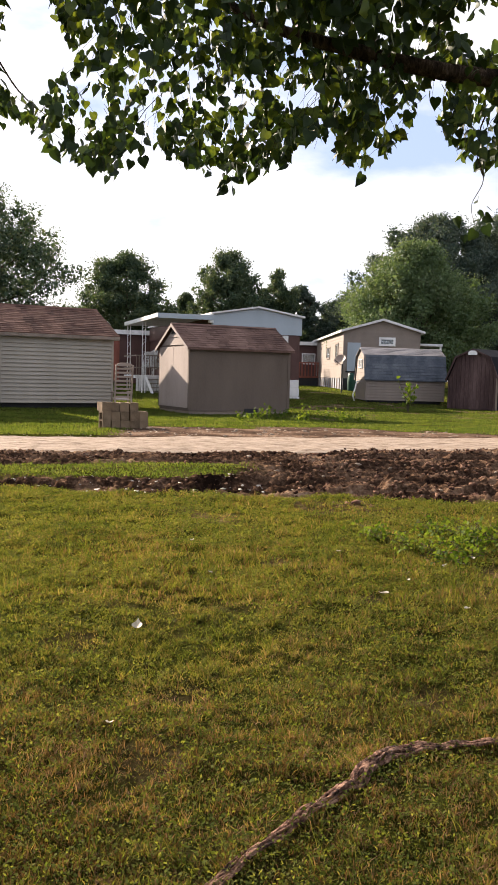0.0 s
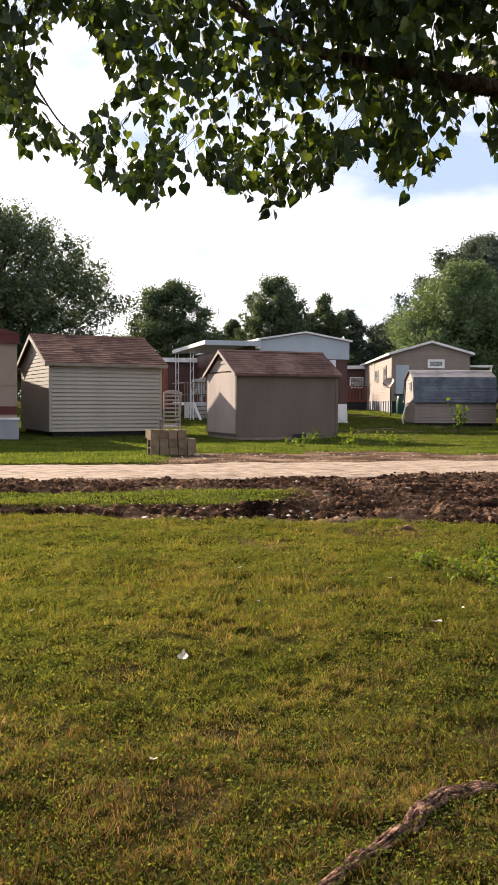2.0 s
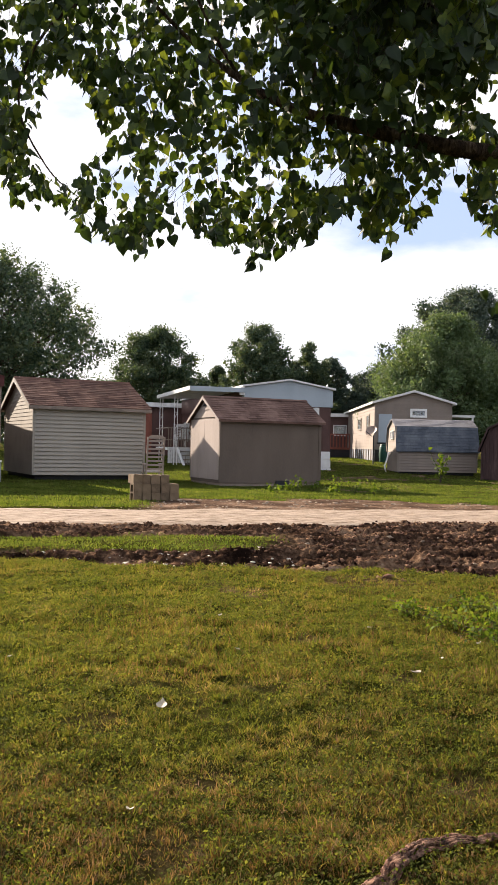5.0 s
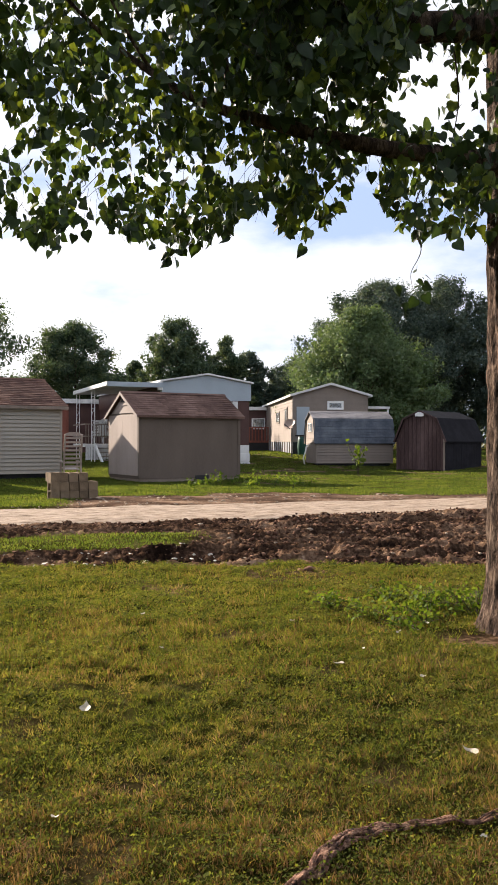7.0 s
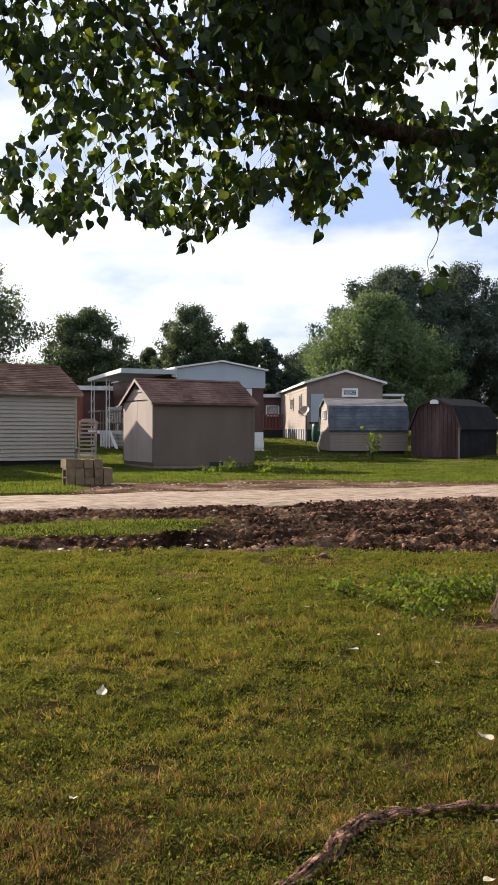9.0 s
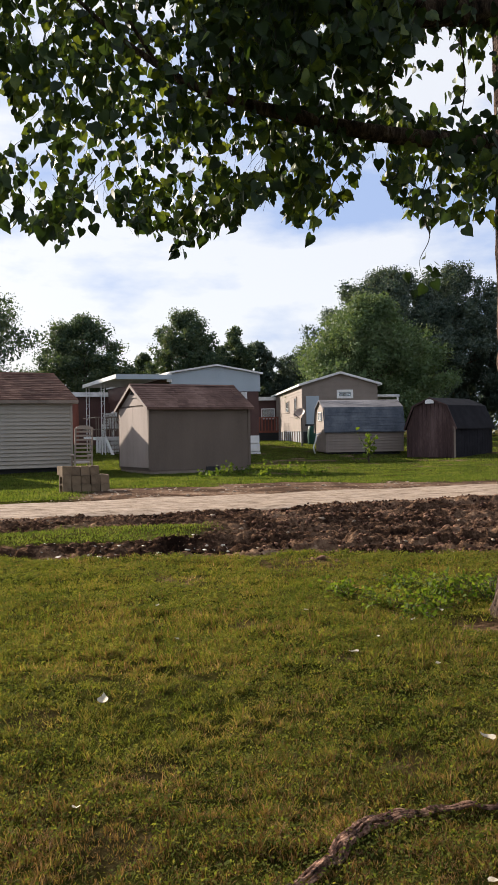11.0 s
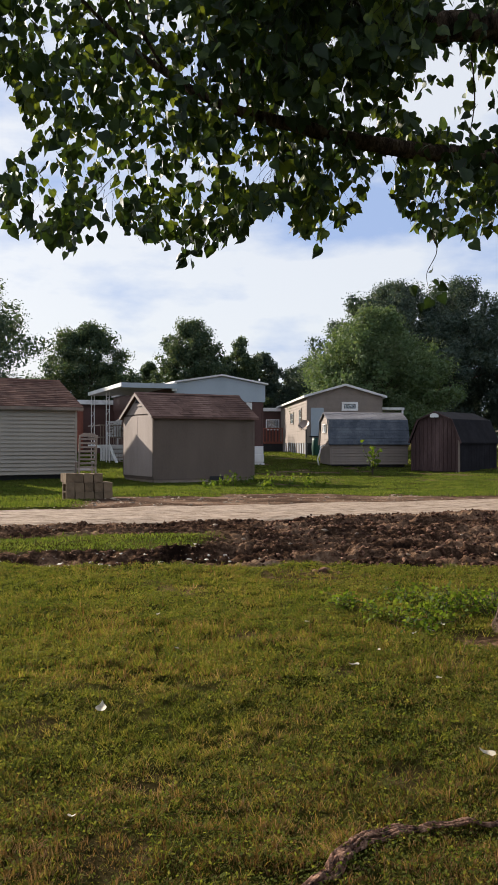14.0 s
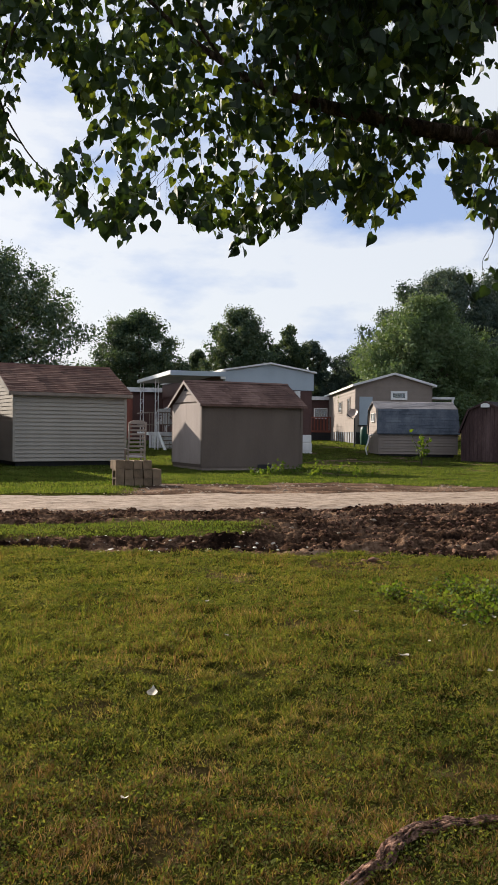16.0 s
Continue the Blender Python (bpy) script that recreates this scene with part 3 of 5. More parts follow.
# ---- beige vinyl shed ----
def beige_shed():
    L, D, zb, ze, zr = 3.76, 4.38, 0.15, 2.47, 3.41
    t = thing("garden_shed", pose(-7.84, 27.5, 0.0, 0, 0, 29), "cream vinyl-sided garden shed with red-brown roof", "shed", group="garden sheds")
    wall = part("wall", Shape().prism([(0, zb), (D, zb), (D, ze), (D / 2, zr - 0.08), (0, ze)], "x", 0, L), "beige", t)
    # Black skid: the shade beneath the floor is put into its colour.
    part("skid", Shape().box(0.1, 0.15, -0.1, L - 0.1, D - 0.15, zb), "black", t, "skid base with under-floor shade in its dark colour")
    pitch = (ze - 0.16 - zb) / 17
    lap_wall(wall, "beige", 0.05, L - 0.05, zb, ze - 0.16, 0, pitch)
    k = (zr - ze) / (D / 2)
    lap_gable(wall, "beige", 0, lambda z: (max(0.05, (z - ze) / k + 0.02), min(D - 0.05, D - (z - ze) / k - 0.02)), zb, pitch)
    for x, y in ((-0.03, -0.03), (L - 0.06, -0.03), (-0.03, D - 0.06)):
        part("corner_trim", Shape().box(x, y, zb, x + 0.09, y + 0.09, ze), "beige", t, bevel=0.004)
    part("frieze_board", Shape().box(0.05, -0.02, ze - 0.16, L - 0.05, 0, ze - 0.02), "beige", t, "yellowed frieze board")
    o = 0.2
    for ye, seed in ((-o, 3), (D + o, 4)):
        e0, e1 = (-0.18, ye, ze - o * k), (L + 0.18, ye, ze - o * k)
        r0, r1 = (-0.18, D / 2, zr), (L + 0.18, D / 2, zr)
        roof = slope_deck(t, "roof_red", e0, e1, r0, r1, 0.05)
        shingle_slope(roof, "roof_red", e0, e1, r0, r1, 15, seed=seed)
        part("fascia", Shape().box(-0.18, min(ye, ye * 1.0) - 0.015, ze - o * k - 0.11, L + 0.18, ye + 0.015, ze - o * k - 0.012), "wood", t, "weathered fascia")
        f = Shape().add([(-0.2, ye, ze - o * k - 0.16), (-0.181, ye, ze - o * k - 0.16), (-0.181, D / 2, zr - 0.16), (-0.2, D / 2, zr - 0.16),
                         (-0.2, ye, ze - o * k - 0.01), (-0.181, ye, ze - o * k - 0.01), (-0.181, D / 2, zr - 0.01), (-0.2, D / 2, zr - 0.01)],
                        [(0, 1, 2, 3), (4, 7, 6, 5), (0, 4, 5, 1), (1, 5, 6, 2), (2, 6, 7, 3), (3, 7, 4, 0)])
        part("barge_board", f, "beige", t)
    part("ridge_cap", Shape().prism([(D / 2 - 0.13, zr - 0.05), (D / 2, zr + 0.03), (D / 2 + 0.13, zr - 0.05), (D / 2, zr)], "x", -0.185, L + 0.185), "roof_red", t)
    part("soffit", Shape().box(-0.17, -o + 0.02, ze - o * k - 0.13, L + 0.17, -0.02, ze - o * k - 0.115), "beige", t)
    return t


beige_shed()


# ---- end of the maroon and cream mobile home ----
def bowed(w, z0, z1, rise, n=10):
    top = [(w * i / n, z1 + rise * (1 - (2 * i / n - 1) ** 2)) for i in range(n + 1)]
    return [(0, z0), (w, z0)] + top[::-1]


def maroon_home():
    W, LEN = 4.2, 13.0
    t = thing("mobile_home", pose(-8.3, 25.6, 0, 0, 0, 25.5) @ pose(-W, 0, 0), "cream mobile home end with maroon bands and roof fascia", "mobile home", group="mobile homes")
    part("wall", Shape().box(0, 0, 0.62, W, LEN, 2.86), "trailer", t)
    for i in range(1, 22):
        z = 0.95 + i * 0.085
        part("siding_rib", Shape().box(0.02, -0.004, z, W - 0.02, 0.0, z + 0.008), "trailer", t)
    part("skirting", Shape().box(-0.03, -0.05, -0.1, W + 0.05, LEN, 0.60), "greyblue", t, "pale blue-grey skirting panel")
    part("skirting_cap", Shape().box(-0.04, -0.075, 0.585, W + 0.07, 0.0, 0.645), "white_old", t)
    part("lower_band", Shape().box(-0.005, -0.02, 0.74, W + 0.012, 0.0, 0.98), "maroon", t, "maroon trim band")
    part("roof", Shape().prism(bowed(W + 0.16, 2.84, 3.12, 0.30), "y", -0.1, LEN), "maroon", t, "maroon bowed roof fascia").location = (-0.08, 0, 0)
    part("roof_skin", Shape().prism(bowed(W + 0.2, 3.125, 3.14, 0.30), "y", -0.13, LEN), "maroon", t).location = (-0.1, 0, 0)
    part("corner_trim", Shape().box(W - 0.04, -0.018, 0.99, W + 0.015, 0.0, 2.84), "trailer", t)
    part("drip_edge", Shape().box(-0.02, -0.03, 2.80, W + 0.03, 0.0, 2.84), "trailer", t)
    part("belt_moulding", Shape().box(0, -0.025, 1.62, W, 0.0, 1.66), "trailer", t)
    w = window(t, W - 2.9, W - 1.38, 1.72, 2.74, 0, trim="trailer", w=0.07)
    part("window_sill", Shape().box(W - 2.95, -0.08, 1.68, W - 1.33, 0.0, 1.72), "trailer", w)
    part("mullion", Shape().box(W - 2.17, -0.04, 1.79, W - 2.11, -0.03, 2.67), "white", w)
    return t


maroon_home()


# ---- large brown home with the carport roof ----
BROWN_HOME = pose(-1.545, 39.15, 0.19, 0, 0, 18) @ Matrix.Diagonal((0.93, 0.93, 0.965, 1.0))


def brown_home():
    W, LEN = 4.45, 15.0
    t = thing("mobile_home", BROWN_HOME, "dark brown mobile home with pale blue gable and carport roof", "mobile home", group="mobile homes")
    part("wall", Shape().box(0, 0, 0.75, W, LEN, 3.2), "darkbrown", t)
    for i in range(15):
        part("siding_rib", Shape().box(0.15 + i * 0.3, -0.012, 0.75, 0.19 + i * 0.3, 0.0, 3.0), "darkbrown", t)
    g = [(-0.08, 3.02), (W + 0.08, 3.02), (W + 0.08, 3.84), (W * 0.5, 4.20), (-0.08, 3.84)]
    part("side_fascia", Shape().prism([(p[0] * 0.998 + 0.01, p[1] - 0.01) for p in g], "y", 0.31, LEN), "darkbrown", t)
    part("gable_panel", Shape().prism(g, "y", -0.05, 0.3), "bluewhite", t, "pale blue-white metal gable panel")
    part("roof", Shape().prism([(-0.2, 3.84), (W * 0.5, 4.22), (W + 0.2, 3.84), (W + 0.2, 3.92), (W * 0.5, 4.30), (-0.2, 3.92)], "y", -0.18, LEN), "white_old", t)
    part("gutter_end", Shape().box(-0.30, -0.12, 3.45, -0.06, 0.02, 3.86), "white", t, bevel=0.01)
    for i in range(4):
        part("skirting_panel", Shape().box(i * W / 4 + 0.01, -0.03, -0.3, (i + 1) * W / 4 - 0.01, 0.0, 0.74), "white_old", t, bevel=0.006)
    part("skirting_panel", Shape().box(W - 0.75, -0.07, 0.12, W - 0.02, -0.035, 0.85), "white", t, "loose white panel", bevel=0.006)
    for i, z in enumerate((-0.28, 0.13, 0.52)):
        part("stacked_panel", Shape().box(W - 0.78 + 0.02 * i, -0.12, z, W + 0.02 - 0.03 * i, -0.075, z + 0.37), "white_old", t, bevel=0.008)
    part("meter_box", Shape().box(W - 0.95, -0.2, 2.62, W - 0.68, -0.001, 2.98), "white_old", t, "pale box fixed to the wall", bevel=0.01)
    part("skirting_side", Shape().box(-0.03, 0.0, -0.3, 0.0, LEN, 0.74), "white_old", t)
    window(t, 1.0, 1.9, 1.3, 2.3, -0.0, axis="y", name="window")
    part("doorway", Shape().box(-0.05, 3.0, 0.8, -0.001, 3.9, 2.75), "white_old", t, "pale entrance door")
    # carport roof along the side wall
    c = part("carport_roof", Shape().prism([(-2.75, 3.60), (-0.1, 3.68), (-0.1, 3.76), (-2.75, 3.70)], "y", -0.2, 8.6), "white_old", t, "white flat carport roof")
    # Shade put into the front fascia's blue-white; the sunlit side fascia is white.
    part("fascia", Shape().box(-2.80, -0.25, 3.56, -0.1, -0.2, 3.78), "bluewhite", c)
    part("fascia", Shape().box(-2.82, -0.25, 3.60, -2.76, 8.65, 3.78), "white", c)
    for y in (4.0, 8.3):
        for dx in (0.0, 0.16):
            part("post", Shape().box(-2.7 + dx, y, -0.25, -2.66 + dx, y + 0.04, 3.6), "white", c)
        for j in range(9):
            z = 0.9 + j * 0.3
            part("lattice_bar", Shape().beam((-2.68, y + 0.02, z), (-2.52, y + 0.02, z + 0.28 if j % 2 else z), 0.02, 0.02), "white", c)
    # raised porch with rail and steps
    p = part("porch_deck", Shape().box(-2.75, 5.4, 0.78, -0.05, 9.0, 0.94), "white_old", t, "white-edged raised porch")
    # White instead of grey wood: sunlight is put into the skirt boards' colour.
    for i in range(19):
        part("skirt_board", Shape().box(-2.72 + i * 0.14, 5.42, -0.3, -2.60 + i * 0.14, 5.45, 0.78), "white_old", p)
    for z in (1.92, 1.30):
        part("rail", Shape().box(-2.75, 5.42, z, -0.9, 5.47, z + 0.06), "wood", p)
        part("rail", Shape().box(-2.75, 5.48, z, -2.70, 9.0, z + 0.06), "wood", p)
    for i in range(13):
        part("baluster", Shape().box(-2.72 + i * 0.14, 5.43, 0.94, -2.685 + i * 0.14, 5.46, 1.92), "wood", p)
    for x, nm in ((-2.2, "stringer"), (-1.2, "stringer")):
        part(nm, Shape().beam((x, 5.4, 0.85), (x - 0.03, 2.9, -0.25), 0.05, 0.24), "white", p, "white stair stringer")
    for i in range(5):
        f = (i + 0.5) / 5
        part("stair_tread", Shape().box(-2.2, 5.4 - 2.4 * f - 0.14, 0.80 - 1.0 * f, -1.22, 5.4 - 2.4 * f + 0.14, 0.84 - 1.0 * f), "wood", p)
    return t


brown_home()


# ---- neighbour trailer behind the carport ----
def back_home():
    t = thing("mobile_home", pose(-9.6, 52, 0.4, 0, 0, 18), "brown mobile home with grey-white eave behind a porch", "mobile home", group="mobile homes")
    part("wall", Shape().box(0, 0, 0, 8, 4, 3.15), "darkbrown", t)
    part("eave", Shape().box(-0.2, -0.3, 3.1, 8.2, 4.2, 3.36), "white_old", t)
    part("corner_panel", Shape().box(1.05, -0.06, 0.3, 1.95, -0.005, 3.05), "redwood", t, "orange-red panel")
    part("door", Shape().box(4.6, -0.05, 0.2, 5.5, -0.005, 2.2), "white_old", t)
    return t


back_home()


# ---- taupe home with cream side wall ----
def taupe_home():
    W, LEN, zs, ze, zr = 4.4, 16.0, 0.9, 3.42, 4.05
    z0 = 0.46
    t = thing("mobile_home", pose(5.5, 50.0, z0, 0, 0, 1.5), "taupe lap-sided mobile home with a pale roof edge", "mobile home", group="mobile homes")
    wall = part("wall", Shape().prism([(0, 0.75), (W, 0.75), (W, ze), (W / 2, zr), (0, ze)], "y", 0, LEN), "taupe", t)
    k = (zr - ze) / (W / 2)
    lap_gable(wall, "taupe", 0, lambda z: (max(0.06, (z - ze) / k), min(W - 0.06, W - (z - ze) / k)), 0.75, 0.125, axis="y")
    side = part("side_wall", Shape().box(-0.01, 0.05, 0.75, 0.0, LEN, ze), "taupe", t)
    for i in range(15):
        z = 0.75 + i * (ze - 0.75) / 15
        me = Shape().add([(-0.028, 0.06, z), (-0.012, 0.06, z + 0.17), (-0.011, 0.06, z), (-0.028, LEN, z), (-0.012, LEN, z + 0.17), (-0.011, LEN, z)],
                         [(0, 1, 2), (3, 5, 4), (0, 3, 4, 1), (0, 2, 5, 3), (1, 4, 5, 2)])
        part("siding_board", me, "taupe", side)
    part("corner_trim", Shape().box(-0.04, -0.03, 0.75, 0.08, 0.05, ze), "taupe", t)
    for x0, x1, xe in ((-0.22, W / 2, 0), (W + 0.22, W / 2, 1)):
        zlow = ze - 0.22 * k
        v = [(x0, -0.25, zlow), (x1, -0.25, zr), (x1, LEN, zr), (x0, LEN, zlow)]
        v += [(a, b, c + 0.13) for a, b, c in v]
        part("roof", Shape().add(v, [(0, 1, 2, 3), (4, 7, 6, 5), (0, 4, 5, 1), (1, 5, 6, 2), (2, 6, 7, 3), (3, 7, 4, 0)]), "white_old", t, "pale roof edge")
    window(t, 2.0, 2.95, 2.62, 3.12, -0.02, w=0.12, back="black")
    part("board_panel", Shape().box(0.2, -0.06, 1.15, 0.95, -0.02, 2.78), "bluewhite", t, "pale blue boarded panel", bevel=0.01)
    part("panel_trim", Shape().box(0.12, -0.05, 1.07, 1.03, -0.021, 1.15), "black", t)
    for y0, y1, a, b in ((2.2, 3.4, 1.55, 2.85), (6.2, 8.0, 1.95, 2.75)):
        window(t, y0, y1, a, b, -0.02, w=0.09, trim="taupe", axis="y", back="black")
    part("skirting", Shape().box(-0.01, 0.02, -0.5, W, LEN, 0.74), "greyblue", t)
    for i in range(14):
        part("skirting_post", Shape().box(-0.06, 0.1 + i * 1.13, -0.5, -0.012, 0.2 + i * 1.13, 0.74), "wood", t)
    # Black sheet stands for the shade under the home's open end.
    part("front_skirting", Shape().box(0.0, -0.012, -0.5, W, 0.018, 0.73), "black", t, "black sheet for the shade behind open skirting")
    # side porch with a flat white roof
    p = part("porch_roof", Shape().box(W + 0.05, 1.0, 2.72, W + 1.55, 4.0, 2.86), "white_old", t, "flat white porch roof")
    for x in (W + 1.4,):
        part("post", Shape().box(x, 1.05, -0.3, x + 0.1, 1.15, 2.72), "white", p)
    return t


taupe_home()


# ---- satellite dish, barrel, far porch ----
def satellite_dish():
    t = thing("satellite_dish", pose(5.05, 46.5, 0.4), "grey satellite dish on a slim pole", "satellite dish")
    part("pole", Shape().tube([(0, 0, -0.1), (0, 0, 1.55)], [0.035, 0.035], 8), "black", t)
    s = Shape()
    n, rings = 20, 5
    s.v = [(0, 0, 0)]
    for r in range(1, rings + 1):
        for j in range(n):
            a = 2 * math.pi * j / n
            q = r / rings
            s.v.append((0.34 * q * math.cos(a), -0.1 * q * q, 0.30 * q * math.sin(a)))
    s.f = [(0, 1 + (j + 1) % n, 1 + j) for j in range(n)]
    for r in range(rings - 1):
        for j in range(n):
            a, b = 1 + r * n + j, 1 + r * n + (j + 1) % n
            s.f.append((a, b, b + n, a + n))
    dish = part("dish", s, "plastic", t, smooth=True)
    dish.matrix_local = pose(-0.1, -0.1, 1.75, -35, 0, -40)
    part("feed_arm", Shape().beam((-0.1, -0.1, 1.5), (-0.45, -0.45, 1.75), 0.03, 0.03), "black", t)
    return t


satellite_dish()


def barrel():
    t = thing("rain_barrel", pose(6.0, 49.3, 0.45), "dark green plastic barrel beside the skirting", "barrel")
    part("body", Shape().tube([(0, 0, 0), (0, 0, 0.1), (0, 0, 0.5), (0, 0, 0.9), (0, 0, 1.0)], [0.27, 0.3, 0.33, 0.3, 0.27], 16), "green_plastic", t, smooth=True)
    part("lid", Shape().tube([(0, 0, 1.0), (0, 0, 1.05)], [0.29, 0.27], 16), "green_plastic", t)
    return t


barrel()


def far_porch():
    t = thing("porch_house", pose(4.9, 64.5, 0.55, 0, 0, 2), "dark brown house end with a red wooden porch", "house")
    part("wall", Shape().box(-2.5, 0, 0.6, 0.6, 6, 3.0), "darkbrown", t)
    part("roof", Shape().box(-2.7, -0.3, 3.0, 0.8, 6.2, 3.25), "white_old", t)
    window(t, -0.9, 0.1, 1.6, 2.4, -0.002, back="curtain")
    part("porch_deck", Shape().box(-2.3, -1.6, 0.6, 0.6, -0.01, 0.75), "redwood", t)
    for i in range(12):
        part("baluster", Shape().box(-2.2 + i * 0.23, -1.58, 0.75, -2.1 + i * 0.23, -1.53, 1.65), "redwood", t)
    part("rail", Shape().box(-2.3, -1.62, 1.65, 0.6, -1.5, 1.73), "redwood", t)
    part("lattice", Shape().box(-2.3, -1.55, -0.3, 0.6, -1.5, 0.6), "black", t)
    return t


far_porch()


# ---- gambrel sheds ----
def gambrel(d, zw, zk, zr, inset):
    """Outline across the depth d: eave, knee, ridge, knee, eave."""
    return [(0, zw), (inset, zk), (d / 2, zr), (d - inset, zk), (d, zw)]


def slate_shed():
    L, D, zw, zk, zr, ins = 3.62, 2.4, 1.08, 2.13, 2.49, 0.26
    t = thing("barn_shed", pose(5.42, 39.6, 0.14, 0, 0, 4), "taupe lap-sided barn shed with slate gambrel roof", "shed", group="garden sheds")
    g = gambrel(D, zw, zk, zr, ins)
    wall = part("wall", Shape().prism([(0, 0.08), (D, 0.08)] + g[::-1], "x", 0, L), "taupe", t)
    lap_wall(wall, "taupe", 0.05, L - 0.05, 0.08, 1.08, 0, 0.125)
    def span(z):
        if z < zw:
            return 0.04, D - 0.04
        if z < zk:
            f = (z - zw) / (zk - zw) * ins
            return f + 0.03, D - f - 0.03
        f = ins + (z - zk) / (zr - zk) * (D / 2 - ins)
        return f, D - f
    lap_gable(wall, "taupe", 0, span, 0.08, 0.115)
    part("skid", Shape().box(0.1, 0.1, -0.2, L - 0.1, D - 0.1, 0.08), "black", t)
    for x in (-0.025, L - 0.06):
        part("corner_trim", Shape().box(x, -0.025, 0.08, x + 0.085, 0.06, zw), "taupe", t)
    pts = [(-0.12, zw - 0.06), (ins, zk + 0.02), (D / 2, zr + 0.02), (D - ins, zk + 0.02), (D + 0.12, zw - 0.06)]
    for (y0, z0), (y1, z1), mat, n in zip(pts, pts[1:], ("roof_slate", "roof_slate_lit", "roof_slate_lit", "roof_slate"), (9, 6, 6, 9)):
        lo, hi = ((y0, z0), (y1, z1)) if z0 < z1 else ((y1, z1), (y0, z0))
        q = [(-0.1, *lo), (L + 0.1, *lo), (-0.1, *hi), (L + 0.1, *hi)]
        roof = slope_deck(t, mat, *q, 0.04)
        shingle_slope(roof, mat, *q, n, seed=int(10 * y0) + 7, tab=0.3)
    window(t, 0.85, 1.15, 1.55, 1.95, -0.02, w=0.03, axis="y", back="black", name="gable_vent")
    window(t, 1.25, 1.55, 1.55, 1.95, -0.02, w=0.03, axis="y", back="black", name="gable_vent")
    part("trim_board", Shape().beam((-0.05, -0.03, zw - 0.1), (-0.05, ins - 0.03, zk), 0.03, 0.09), "taupe", t)
    part("trim_board", Shape().beam((-0.05, D + 0.03, zw - 0.1), (-0.05, D - ins + 0.03, zk), 0.03, 0.09), "taupe", t)
    return t


slate_shed()


def brown_shed():
    W, LEN, zw, zk, zr, ins = 2.3, 3.7, 1.36, 2.24, 2.58, 0.36
    t = thing("barn_shed", pose(8.82, 38.02, -0.02, 0, 0, -42), "weathered dark brown barn shed with black roof", "shed", group="garden sheds")
    g = gambrel(W, zw, zk, zr, ins)
    part("wall", Shape().prism([(0, 0.0), (W, 0.0)] + g[::-1], "y", 0, LEN), "brownwood", t)
    def top(x):
        x = min(x, W - x)
        return lerp(zw, zk, x / ins) if x < ins else lerp(zk, zr, (x - ins) / (W / 2 - ins))
    n = 12
    for i in range(n):
        x0, x1 = i * W / n + 0.006, (i + 1) * W / n - 0.006
        part("plank", Shape().add([(x0, -0.022, 0.03), (x1, -0.022, 0.03), (x1, -0.022, top(x1) - 0.03), (x0, -0.022, top(x0) - 0.03),
                                   (x0, -0.001, 0.03), (x1, -0.001, 0.03), (x1, -0.001, top(x1) - 0.03), (x0, -0.001, top(x0) - 0.03)],
                                  [(0, 1, 2, 3), (7, 6, 5, 4), (0, 4, 5, 1), (1, 5, 6, 2), (2, 6, 7, 3), (3, 7, 4, 0)]), "brownwood", t)
    # Side planks use the near-black roofing material; the front planks are brown.
    for i in range(14):
        part("side_plank", Shape().box(W + 0.001, i * LEN / 14 + 0.006, 0.03, W + 0.02, (i + 1) * LEN / 14 - 0.006, zw), "blackroof", t)
    part("skid", Shape().box(0.05, 0.05, -0.2, W - 0.05, LEN - 0.05, 0.0), "black", t)
    pts = [(-0.10, zw - 0.1), (ins - 0.02, zk + 0.03), (W / 2, zr + 0.03), (W - ins + 0.02, zk + 0.03), (W + 0.10, zw - 0.1)]
    for i, ((x0, z0), (x1, z1)) in enumerate(zip(pts, pts[1:])):
        v = [(x0, -0.1, z0), (x1, -0.1, z1), (x1, LEN + 0.1, z1), (x0, LEN + 0.1, z0)]
        v += [(a, b, c - 0.05) for a, b, c in v]
        part("roof", Shape().add(v, [(0, 1, 2, 3), (7, 6, 5, 4), (0, 4, 5, 1), (1, 5, 6, 2), (2, 6, 7, 3), (3, 7, 4, 0)]), "blackroof", t)
        part("barge_board", Shape().beam((x0, -0.12, z0 - 0.04), (x1, -0.12, z1 - 0.04), 0.03, 0.07), "brownwood", t)
    for x, mat in ((0.03, "brownwood"), (W - 0.03, "wood")):
        part("corner_post", Shape().box(x - 0.035, -0.05, 0, x + 0.035, 0.0, zw), mat, t)
    part("gable_sign", Shape().prism([(W / 2 - 0.2, 2.34), (W / 2 + 0.2, 2.34), (W / 2 + 0.2, 2.46), (W / 2 + 0.08, 2.52), (W / 2 - 0.08, 2.52), (W / 2 - 0.2, 2.46)], "y", -0.14, -0.1), "white", t, "small white gable vent")
    return t


brown_shed()


